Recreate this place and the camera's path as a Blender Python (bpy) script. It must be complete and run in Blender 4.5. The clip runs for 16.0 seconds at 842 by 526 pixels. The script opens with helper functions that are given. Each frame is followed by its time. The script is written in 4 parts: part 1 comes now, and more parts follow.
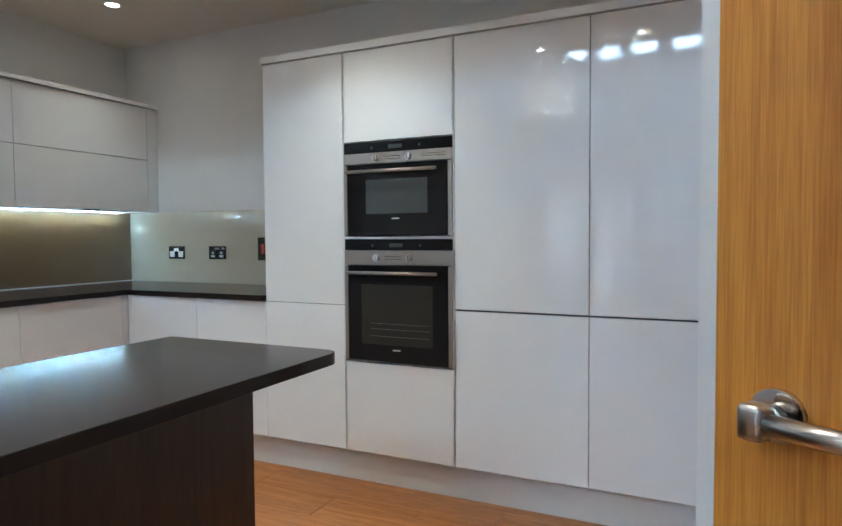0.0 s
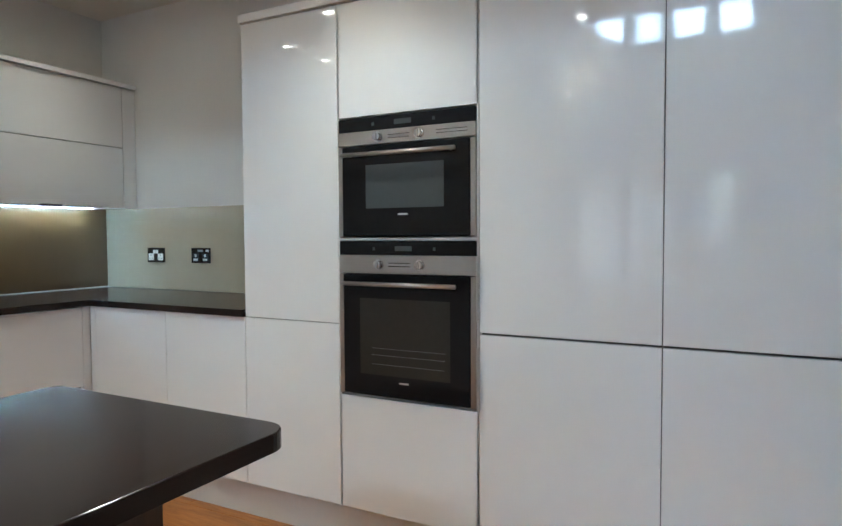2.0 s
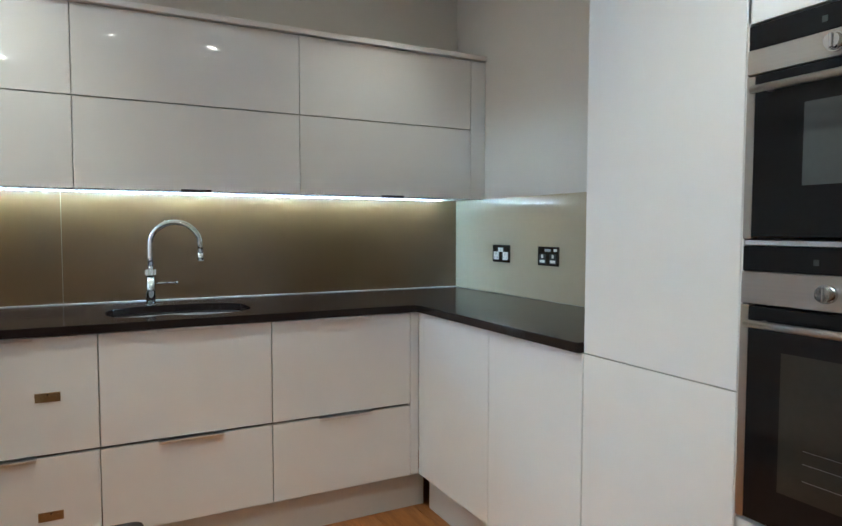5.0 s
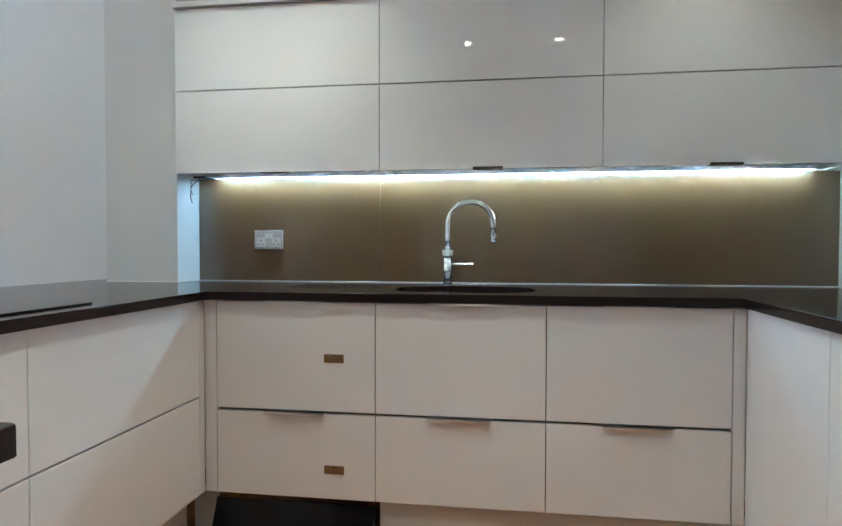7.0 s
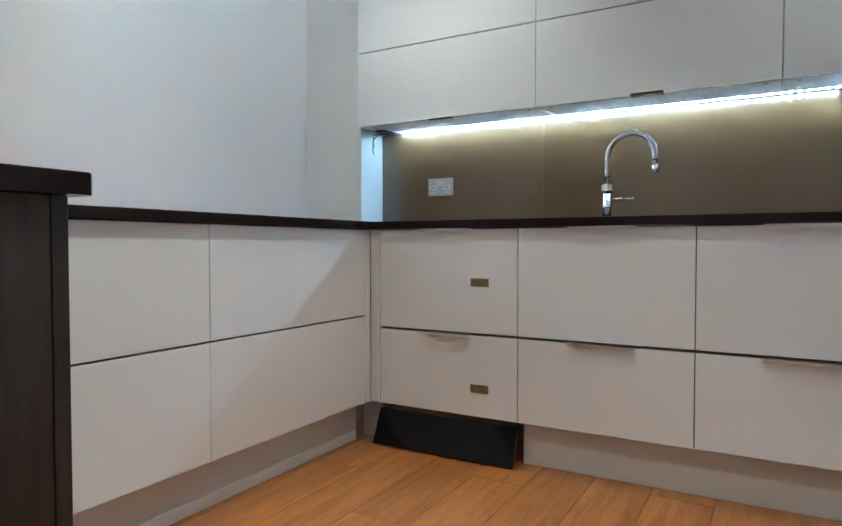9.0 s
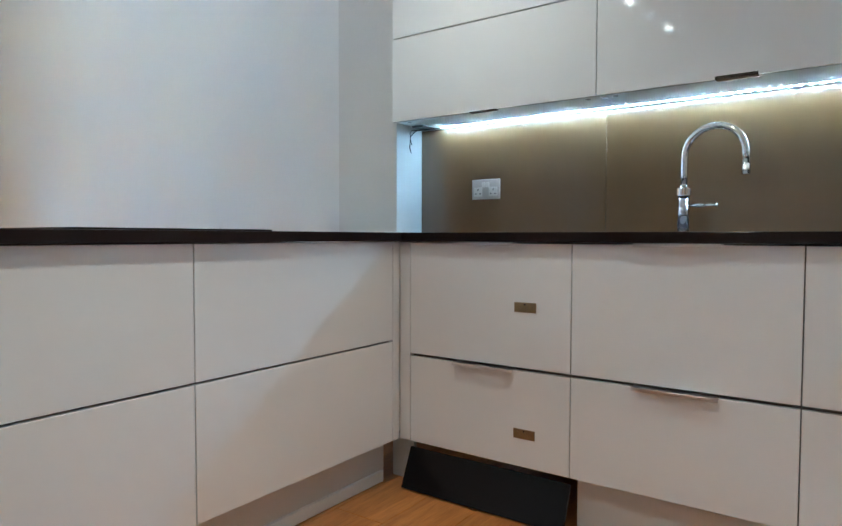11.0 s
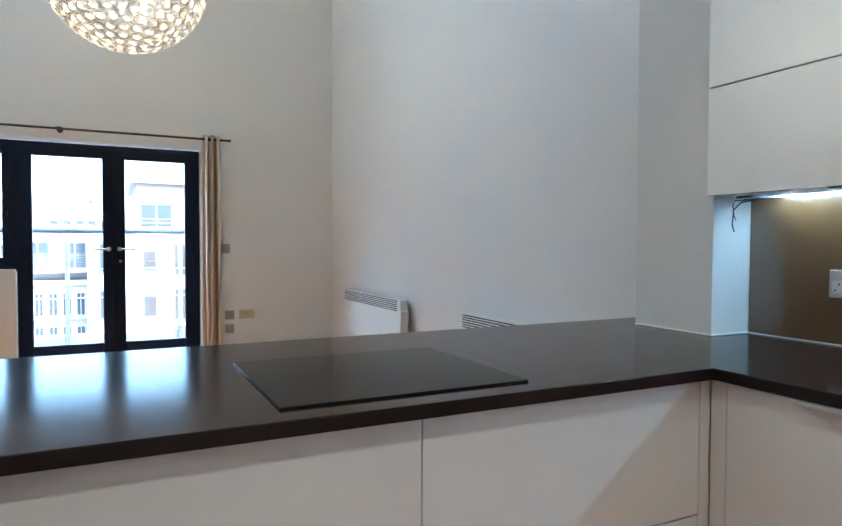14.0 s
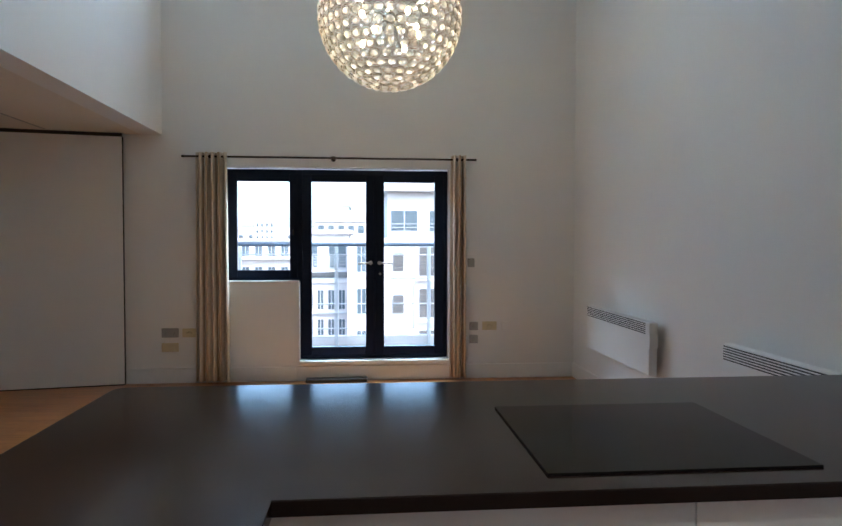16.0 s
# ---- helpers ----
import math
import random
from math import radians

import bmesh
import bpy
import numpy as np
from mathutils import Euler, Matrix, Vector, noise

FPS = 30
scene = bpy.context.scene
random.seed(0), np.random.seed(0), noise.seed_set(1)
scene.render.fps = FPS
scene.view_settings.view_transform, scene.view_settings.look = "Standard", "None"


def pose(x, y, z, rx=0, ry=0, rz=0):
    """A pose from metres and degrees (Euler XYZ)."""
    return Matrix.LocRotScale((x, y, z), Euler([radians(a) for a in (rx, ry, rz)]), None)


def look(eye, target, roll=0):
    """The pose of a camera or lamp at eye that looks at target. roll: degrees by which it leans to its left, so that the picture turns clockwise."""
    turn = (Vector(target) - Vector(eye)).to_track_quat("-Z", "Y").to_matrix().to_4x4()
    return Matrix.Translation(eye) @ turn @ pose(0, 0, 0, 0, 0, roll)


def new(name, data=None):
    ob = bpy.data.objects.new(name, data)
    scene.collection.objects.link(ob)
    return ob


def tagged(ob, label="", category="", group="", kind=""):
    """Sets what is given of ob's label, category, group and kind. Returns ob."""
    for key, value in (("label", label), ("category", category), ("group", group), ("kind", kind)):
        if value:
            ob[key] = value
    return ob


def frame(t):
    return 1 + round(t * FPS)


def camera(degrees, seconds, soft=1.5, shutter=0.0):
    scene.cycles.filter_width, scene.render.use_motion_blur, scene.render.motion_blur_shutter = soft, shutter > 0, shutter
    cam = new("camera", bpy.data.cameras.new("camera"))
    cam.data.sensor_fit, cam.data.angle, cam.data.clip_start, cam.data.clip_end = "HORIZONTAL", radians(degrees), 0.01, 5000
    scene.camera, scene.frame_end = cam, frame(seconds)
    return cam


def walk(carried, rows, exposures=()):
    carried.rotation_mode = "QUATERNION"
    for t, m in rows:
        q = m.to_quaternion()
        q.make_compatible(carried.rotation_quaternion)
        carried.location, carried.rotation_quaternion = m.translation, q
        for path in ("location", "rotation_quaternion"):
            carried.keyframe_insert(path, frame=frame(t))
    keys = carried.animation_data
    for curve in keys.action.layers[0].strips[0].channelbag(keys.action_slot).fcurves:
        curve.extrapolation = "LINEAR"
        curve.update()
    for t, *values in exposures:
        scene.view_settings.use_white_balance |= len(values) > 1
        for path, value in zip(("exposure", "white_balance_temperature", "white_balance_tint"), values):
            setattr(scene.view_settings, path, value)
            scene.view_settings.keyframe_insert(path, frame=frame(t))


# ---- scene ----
cam = camera(68.0, 16.0)

PATH = [
    (0, (3.145, -2.582, 1.21), (2.289, -0.776, 1.125), -0.4),
    (0.5, (3.11, -2.479, 1.195), (2.249, -0.676, 1.112), -0.4),
    (1, (3.039, -2.31, 1.189), (2.172, -0.51, 1.105), -0.3),
    (1.5, (2.959, -2.143, 1.192), (2.087, -0.345, 1.106), -0.3),
    (2, (2.898, -1.98, 1.215), (1.973, -0.209, 1.129), -0.3),
    (2.5, (2.838, -1.878, 1.226), (1.809, -0.165, 1.146), -0.5),
    (3, (2.718, -1.755, 1.237), (1.596, -0.102, 1.147), -0.6),
    (3.2, (2.677, -1.72, 1.253), (1.513, -0.097, 1.151), -0.8),
    (5.3, (2.325, -1.166, 1.219), (0.489, -0.378, 1.132), 0.1),
    (5.5, (2.288, -1.13, 1.192), (0.412, -0.44, 1.12), 0.0),
    (6, (2.196, -1.006, 1.178), (0.209, -0.784, 1.104), -0.0),
    (6.5, (2.136, -0.898, 1.123), (0.137, -0.964, 1.07), 0.0),
    (7, (2.149, -0.736, 1.074), (0.173, -1.04, 1.022), 0.1),
    (7.5, (2.086, -0.592, 0.995), (0.155, -1.11, 0.937), -0.0),
    (8, (2.051, -0.499, 0.928), (0.206, -1.268, 0.863), -0.0),
    (8.5, (2.091, -0.452, 0.857), (0.314, -1.369, 0.796), -0.0),
    (9, (2.136, -0.413, 0.816), (0.401, -1.405, 0.757), -0.0),
    (9.2, (2.151, -0.393, 0.8), (0.431, -1.411, 0.742), -0.2),
    (11.5, (1.605, -0.582, 0.932), (0.001, -1.774, 0.846), 0.3),
    (12, (1.448, -0.651, 0.956), (-0.121, -1.889, 0.875), 0.3),
    (12.5, (1.34, -0.711, 0.974), (-0.15, -2.043, 0.892), 0.3),
    (13, (1.29, -0.731, 1.061), (-0.029, -2.232, 0.992), 0.2),
    (13.5, (1.337, -0.758, 1.163), (0.223, -2.418, 1.102), 0.1),
    (14, (1.398, -0.76, 1.226), (0.511, -2.552, 1.165), 0.2),
    (14.5, (1.437, -0.765, 1.257), (0.803, -2.661, 1.196), 0.1),
    (15, (1.459, -0.764, 1.277), (1.017, -2.713, 1.216), 0.2),
    (15.5, (1.469, -0.76, 1.3), (1.193, -2.74, 1.239), 0.2),
    (16, (1.469, -0.75, 1.362), (1.294, -2.742, 1.301), 0.1),
]
EXPOSURES = [(0, 3.83, 5150, -1), (3, 3.82, 5350, -1), (6, 3.95, 5280, -2), (9, 3.98, 5000, -2), (12.5, 3.95, 5000, -2), (14, 3.74, 5130, 0), (15, 3.3, 5300, 2), (16, 2.95, 5350, 3)]
walk(cam, [(t, look(eye, target, roll)) for t, eye, target, roll in PATH], EXPOSURES)

# ---- light and exposure ----
world = bpy.data.worlds.new("sky")
scene.world = world
world.use_nodes = True
wn, wl = world.node_tree.nodes, world.node_tree.links
sky = wn.new("ShaderNodeTexSky")
sky.sky_type = "NISHITA"
sky.sun_disc = False
sky.sun_elevation, sky.sun_rotation = radians(50), radians(-37)
sky.dust_density, sky.air_density = 4.0, 1.0
wl.new(sky.outputs["Color"], wn["Background"].inputs["Color"])
wn["Background"].inputs["Strength"].default_value = 0.15


def lamp(name, kind, place, energy, color, **more):
    data = bpy.data.lights.new(name, kind)
    data.energy, data.color = energy, color
    if kind == "AREA":
        data.shape = "RECTANGLE"
        data.size, data.size_y = more["size"], more["size_y"]
    if kind == "SPOT":
        data.spot_size, data.spot_blend = radians(more["cone"]), more["blend"]
    if kind == "SUN":
        data.angle = radians(more["angle"])
    else:
        if kind != "AREA":
            data.shadow_soft_size = more.get("radius", 0.03)
    ob = new(name, data)
    ob.matrix_world = place
    return ob


lamp("overcast_sun", "SUN", look((-12, 16, 24), (0, 0, 0)), 0.5, (1.0, 0.97, 0.92), angle=20)
# sky light entering by the French window, the high windows
lamp("window_daylight", "AREA", look((1.6, -8.1, 3.0), (1.6, -4.2, 0.4)), 38, (0.80, 0.90, 1.0), size=2.4, size_y=0.8)
lamp("high_window_daylight", "AREA", look((1.94, -7.28, 4.1), (1.94, -2.0, 2.2)), 11.5, (0.74, 0.87, 1.0), size=2.6, size_y=0.5)
LED_COLOR = (0.60, 0.82, 1.0)
DOWNLIGHTS = [(0.0, -0.05), (0.02, -1.52), (0.05, -1.94), (0.67, -1.12), (1.68, -0.45), (1.68, -1.10), (1.98, -1.92), (2.68, -1.83)]
for dx, dy in DOWNLIGHTS:
    # the lamps beside the wall cabinets are dimmer, the one in the corner most
    lamp("downlight_beam", "SPOT", pose(dx, dy, 2.535), 0.9 if dy > -0.1 else 1.4 if dx < 0.1 else 2.75, (1.0, 0.84, 0.65), cone=95, blend=0.85, radius=0.03)

# ---- materials ----


def material(name):
    m = bpy.data.materials.new(name)
    m.use_nodes = True
    nt = m.node_tree
    return m, nt, nt.nodes["Principled BSDF"]


def rgb(c):
    return (c[0], c[1], c[2], 1.0)


def surface(name, color, rough=0.5, metal=0.0, vary=0.06, scale=6.0, fine=60.0, bump=0.02, dist=0.002, coat=0.0, spread=0.0, stretch=(1, 1, 1), smudge=0.0, spec=0.5, coat_rough=0.03):
    """Paint, plastic, metal or stone: colour varied at two scales, with fine relief."""
    m, nt, p = material(name)
    n, l = nt.nodes, nt.links
    tc = n.new("ShaderNodeTexCoord")
    mp = n.new("ShaderNodeMapping")
    mp.inputs["Scale"].default_value = stretch
    l.new(tc.outputs["Object"], mp.inputs["Vector"])
    big, small = n.new("ShaderNodeTexNoise"), n.new("ShaderNodeTexNoise")
    big.inputs["Scale"].default_value, small.inputs["Scale"].default_value = scale, fine
    big.inputs["Detail"].default_value, small.inputs["Detail"].default_value = 4, 3
    l.new(mp.outputs[0], big.inputs["Vector"])
    l.new(mp.outputs[0], small.inputs["Vector"])
    add = n.new("ShaderNodeMath")
    add.operation = "ADD"
    l.new(big.outputs["Fac"], add.inputs[0])
    l.new(small.outputs["Fac"], add.inputs[1])
    ramp = n.new("ShaderNodeMapRange")
    ramp.inputs["From Min"].default_value, ramp.inputs["From Max"].default_value = 0.6, 1.4
    ramp.inputs["To Min"].default_value, ramp.inputs["To Max"].default_value = 1 - vary, 1 + vary
    l.new(add.outputs[0], ramp.inputs["Value"])
    value = ramp.outputs[0]
    if spread:
        info = n.new("ShaderNodeObjectInfo")
        r2 = n.new("ShaderNodeMapRange")
        r2.inputs["To Min"].default_value, r2.inputs["To Max"].default_value = 1 - spread, 1 + spread
        l.new(info.outputs["Random"], r2.inputs["Value"])
        mul = n.new("ShaderNodeMath")
        mul.operation = "MULTIPLY"
        l.new(value, mul.inputs[0])
        l.new(r2.outputs[0], mul.inputs[1])
        value = mul.outputs[0]
    vm = n.new("ShaderNodeVectorMath")
    vm.operation = "SCALE"
    vm.inputs[0].default_value = color
    l.new(value, vm.inputs["Scale"])
    l.new(vm.outputs[0], p.inputs["Base Color"])
    p.inputs["Roughness"].default_value = rough
    if smudge:
        rr = n.new("ShaderNodeMapRange")
        rr.inputs["From Min"].default_value, rr.inputs["From Max"].default_value = 0.35, 0.7
        rr.inputs["To Min"].default_value, rr.inputs["To Max"].default_value = rough, rough + smudge
        l.new(big.outputs["Fac"], rr.inputs["Value"])
        l.new(rr.outputs[0], p.inputs["Roughness"])
    p.inputs["Metallic"].default_value = metal
    p.inputs["Specular IOR Level"].default_value = spec
    p.inputs["Coat Weight"].default_value = coat
    p.inputs["Coat Roughness"].default_value = coat_rough
    if bump:
        b = n.new("ShaderNodeBump")
        b.inputs["Strength"].default_value, b.inputs["Distance"].default_value = bump, dist
        l.new(small.outputs["Fac"], b.inputs["Height"])
        l.new(b.outputs[0], p.inputs["Normal"])
    return m


def wood(name, dark, light, rough=0.35, along=(1, 1, 1), scale=5.0, spread=0.0, bump=0.08):
    """Timber with long grain; along holds the scale of the grain on each axis (small: the grain runs that way)."""
    m, nt, p = material(name)
    n, l = nt.nodes, nt.links
    tc, mp = n.new("ShaderNodeTexCoord"), n.new("ShaderNodeMapping")
    mp.inputs["Scale"].default_value = along
    info = n.new("ShaderNodeObjectInfo")
    off = n.new("ShaderNodeVectorMath")
    off.operation = "SCALE"
    off.inputs[0].default_value = (7.0, 3.0, 5.0)
    l.new(info.outputs["Random"], off.inputs["Scale"])
    l.new(tc.outputs["Object"], mp.inputs["Vector"])
    l.new(off.outputs[0], mp.inputs["Location"])
    grain, fig = n.new("ShaderNodeTexNoise"), n.new("ShaderNodeTexNoise")
    grain.inputs["Scale"].default_value, grain.inputs["Detail"].default_value = scale * 9, 6
    fig.inputs["Scale"].default_value, fig.inputs["Detail"].default_value = scale, 5
    fig.inputs["Distortion"].default_value = 1.2
    l.new(mp.outputs[0], grain.inputs["Vector"])
    l.new(mp.outputs[0], fig.inputs["Vector"])
    mix = n.new("ShaderNodeMath")
    mix.operation = "MULTIPLY_ADD"
    mix.inputs[1].default_value = 0.45
    l.new(grain.outputs["Fac"], mix.inputs[0])
    half = n.new("ShaderNodeMath")
    half.operation = "MULTIPLY"
    half.inputs[1].default_value = 0.55
    l.new(fig.outputs["Fac"], half.inputs[0])
    l.new(half.outputs[0], mix.inputs[2])
    ramp = n.new("ShaderNodeValToRGB")
    ramp.color_ramp.elements[0].position, ramp.color_ramp.elements[1].position = 0.36, 0.62
    ramp.color_ramp.elements[0].color, ramp.color_ramp.elements[1].color = rgb(dark), rgb(light)
    l.new(mix.outputs[0], ramp.inputs["Fac"])
    out = ramp.outputs["Color"]
    if spread:
        r2 = n.new("ShaderNodeMapRange")
        r2.inputs["To Min"].default_value, r2.inputs["To Max"].default_value = 1 - spread, 1 + spread
        l.new(info.outputs["Random"], r2.inputs["Value"])
        vm = n.new("ShaderNodeVectorMath")
        vm.operation = "SCALE"
        l.new(out, vm.inputs[0])
        l.new(r2.outputs[0], vm.inputs["Scale"])
        out = vm.outputs[0]
    l.new(out, p.inputs["Base Color"])
    p.inputs["Roughness"].default_value = rough
    b = n.new("ShaderNodeBump")
    b.inputs["Strength"].default_value, b.inputs["Distance"].default_value = bump, 0.002
    l.new(mix.outputs[0], b.inputs["Height"])
    l.new(b.outputs[0], p.inputs["Normal"])
    return m


def glow(name, color, strength):
    m, nt, p = material(name)
    p.inputs["Base Color"].default_value = rgb(color)
    p.inputs["Emission Color"].default_value = rgb(color)
    p.inputs["Emission Strength"].default_value = strength
    return m


def clear(name, color=(1, 1, 1), rough=0.0, ior=1.45, through_light=1.0):
    m, nt, p = material(name)
    p.inputs["Base Color"].default_value = rgb(color)
    p.inputs["Roughness"].default_value = rough
    p.inputs["Transmission Weight"].default_value = through_light
    p.inputs["IOR"].default_value = ior
    return m


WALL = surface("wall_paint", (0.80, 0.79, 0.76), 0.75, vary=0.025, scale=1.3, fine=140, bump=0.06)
# the same white paint, darkened: the kitchen side's shade is in this colour
SHADEDWALL = surface("shaded_wall_paint", (0.69, 0.67, 0.63), 0.7, vary=0.025, scale=1.3, fine=140, bump=0.06)
CEILING = surface("ceiling_paint", (0.74, 0.695, 0.61), 0.85, vary=0.02, scale=1.0, fine=120, bump=0.05)
GLOSS = surface("white_gloss_lacquer", (0.78, 0.775, 0.765), 0.028, vary=0.012, scale=2.0, fine=7, bump=0.006, dist=0.004, coat=0.0, spread=0.008, smudge=0.015, spec=0.36)
CARCASS = surface("white_melamine", (0.74, 0.73, 0.71), 0.4, vary=0.02, bump=0.02)
# darker copy of the white carcass, painting in the shade between fronts
SHADEDCARCASS = surface("shaded_melamine", (0.16, 0.15, 0.14), 0.5, vary=0.03, bump=0.02)
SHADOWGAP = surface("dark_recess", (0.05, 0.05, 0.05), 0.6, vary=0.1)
WORKTOP = surface("dark_brown_composite_stone", (0.0165, 0.0108, 0.0100), 0.135, vary=0.14, scale=5, fine=420, bump=0.012, dist=0.0004, spec=0.20)
WALNUT = wood("dark_walnut", (0.010, 0.006, 0.005), (0.036, 0.019, 0.013), 0.42, (14, 14, 0.9), 1.6)
OAK = wood("oak_veneer", (0.37, 0.128, 0.014), (0.60, 0.262, 0.040), 0.36, (30, 30, 0.8), 1.5)
FLOORWOOD = wood("oak_floor", (0.26, 0.088, 0.020), (0.46, 0.195, 0.052), 0.30, (1.2, 14, 14), 1.5, spread=0.10)
BRONZE = surface("bronze_back_painted_glass", (0.142, 0.074, 0.026), 0.28, vary=0.03, scale=1.4, fine=30, bump=0.0, coat=1.0, coat_rough=0.04, spec=0.9)
TAUPE = surface("taupe_back_painted_glass", (0.46, 0.395, 0.285), 0.04, vary=0.02, scale=1.4, fine=30, bump=0.0)
STEEL = surface("brushed_steel", (0.44, 0.41, 0.375), 0.30, 1.0, vary=0.05, scale=3, fine=220, bump=0.03, dist=0.0006, stretch=(0.04, 1, 1))
CHROME = surface("chrome", (0.62, 0.62, 0.62), 0.09, 1.0, vary=0.01, bump=0.0)
NICKEL = surface("black_nickel", (0.10, 0.09, 0.08), 0.25, 0.9, vary=0.05, bump=0.0)
BLACKGLASS = surface("black_glass", (0.008, 0.008, 0.009), 0.04, vary=0.1, bump=0.0, spec=0.2)
HOBGLASS = surface("ceramic_hob_glass", (0.008, 0.0075, 0.007), 0.06, vary=0.1, bump=0.0, spec=0.06)
SMOKED = surface("dark_smoked_glass", (0.028, 0.026, 0.022), 0.05, vary=0.1, bump=0.0, spec=0.3)
OVENGLASS = surface("smoked_oven_glass", (0.058, 0.066, 0.066), 0.06, vary=0.05, bump=0.0, spec=0.5)
SINKSTEEL = surface("dull_dark_steel", (0.20, 0.195, 0.19), 0.32, 0.9, vary=0.06, bump=0.01)
ALUMINIUM = surface("anodised_aluminium", (0.66, 0.64, 0.62), 0.32, 1.0, vary=0.03, fine=200, bump=0.01)
BRASS = surface("aged_brass", (0.34, 0.25, 0.14), 0.35, 0.85, vary=0.12, scale=40, fine=200, bump=0.03)
WHITEPLASTIC = surface("white_plastic", (0.80, 0.79, 0.76), 0.35, vary=0.01, bump=0.0)
CREAMPLASTIC = surface("cream_plastic", (0.62, 0.54, 0.34), 0.4, vary=0.03, bump=0.0)
GREYPLASTIC = surface("grey_plastic", (0.35, 0.35, 0.34), 0.4, vary=0.03, bump=0.0)
DARKPLASTIC = surface("black_plastic", (0.02, 0.02, 0.02), 0.4, vary=0.05, bump=0.0)
REDPLASTIC = surface("red_plastic", (0.55, 0.06, 0.03), 0.35, vary=0.02, bump=0.0)
ANTHRACITE = surface("anthracite_frame", (0.004, 0.009, 0.026), 0.45, vary=0.08, scale=8, fine=200, bump=0.02, spec=0.2)
TRIM = surface("white_gloss_trim", (0.80, 0.80, 0.78), 0.32, vary=0.015, bump=0.01)
PANE = clear("window_glass")


def crystal_material():
    """Cut crystal: clear, and scattering part of the lamp light that falls into it."""
    m = clear("crystal", (1.0, 0.97, 0.92), 0.05, 1.5)
    n, l = m.node_tree.nodes, m.node_tree.links
    tr = n.new("ShaderNodeBsdfTranslucent")
    tr.inputs["Color"].default_value = rgb((0.92, 0.87, 0.78))
    mix = n.new("ShaderNodeMixShader")
    mix.inputs[0].default_value = 0.45
    l.new(n["Principled BSDF"].outputs[0], mix.inputs[1])
    l.new(tr.outputs[0], mix.inputs[2])
    l.new(mix.outputs[0], n["Material Output"].inputs["Surface"])
    return m


CRYSTAL = crystal_material()
WIRE = surface("chandelier_wire", (0.26, 0.19, 0.115), 0.3, 1.0, vary=0.05, bump=0.0)
BULB = glow("bulb", (1.0, 0.73, 0.41), 13.0)
LED = glow("led_diode", LED_COLOR, 47.0)
SPOTGLOW = glow("downlight_lamp", (1.0, 0.86, 0.68), 9.0)
RENDER = surface("white_render", (0.50, 0.465, 0.445), 0.85, vary=0.05, scale=0.6, fine=8, bump=0.03)
GREYRENDER = surface("grey_cladding", (0.40, 0.41, 0.42), 0.7, vary=0.08, scale=0.8, fine=10, bump=0.03)
DARKWINDOW = surface("dark_far_glass", (0.05, 0.07, 0.085), 0.4, vary=0.2, bump=0.0)
LOUVRE = surface("grey_louvre_paint", (0.10, 0.087, 0.08), 0.7, vary=0.08, bump=0.0)
GREENRENDER = surface("pale_green_cladding", (0.55, 0.66, 0.60), 0.8, vary=0.05, bump=0.0)
DECK = surface("weathered_decking", (0.34, 0.31, 0.28), 0.8, vary=0.12, scale=3, fine=40, bump=0.1, spread=0.08)
GROUND = surface("asphalt", (0.06, 0.06, 0.06), 0.9, vary=0.2, scale=0.3, fine=4, bump=0.05)
HANDRAIL = surface("slate_blue_paint", (0.07, 0.085, 0.11), 0.5, vary=0.05, bump=0.0)
GALV = surface("galvanised_steel", (0.40, 0.40, 0.40), 0.45, 0.5, vary=0.05, bump=0.0)
PLINTH = surface("matt_white_plinth", (0.66, 0.645, 0.61), 0.4, vary=0.02, bump=0.01)


def curtain_material():
    """Cream cloth with narrow woven bronze stripes."""
    m, nt, p = material("striped_cream_cloth")
    n, l = nt.nodes, nt.links
    tc = n.new("ShaderNodeTexCoord")
    wave = n.new("ShaderNodeTexNoise")
    wave.inputs["Scale"].default_value = 900
    l.new(tc.outputs["Object"], wave.inputs["Vector"])
    uv = n.new("ShaderNodeUVMap")
    uv.uv_map = "cloth"
    sep = n.new("ShaderNodeSeparateXYZ")
    l.new(uv.outputs[0], sep.inputs[0])
    mod = n.new("ShaderNodeMath")
    mod.operation = "FRACT"
    l.new(sep.outputs["X"], mod.inputs[0])
    ramp = n.new("ShaderNodeValToRGB")
    ramp.color_ramp.elements[0].color = rgb((0.66, 0.57, 0.445))
    ramp.color_ramp.elements[1].color = rgb((0.46, 0.345, 0.23))
    ramp.color_ramp.elements[0].position, ramp.color_ramp.elements[1].position = 0.62, 0.70
    l.new(mod.outputs[0], ramp.inputs["Fac"])
    l.new(ramp.outputs["Color"], p.inputs["Base Color"])
    p.inputs["Roughness"].default_value = 0.85
    b = n.new("ShaderNodeBump")
    b.inputs["Strength"].default_value, b.inputs["Distance"].default_value = 0.15, 0.001
    l.new(wave.outputs["Fac"], b.inputs["Height"])
    l.new(b.outputs[0], p.inputs["Normal"])
    return m


CLOTH = curtain_material()

# ---- mesh helpers ----


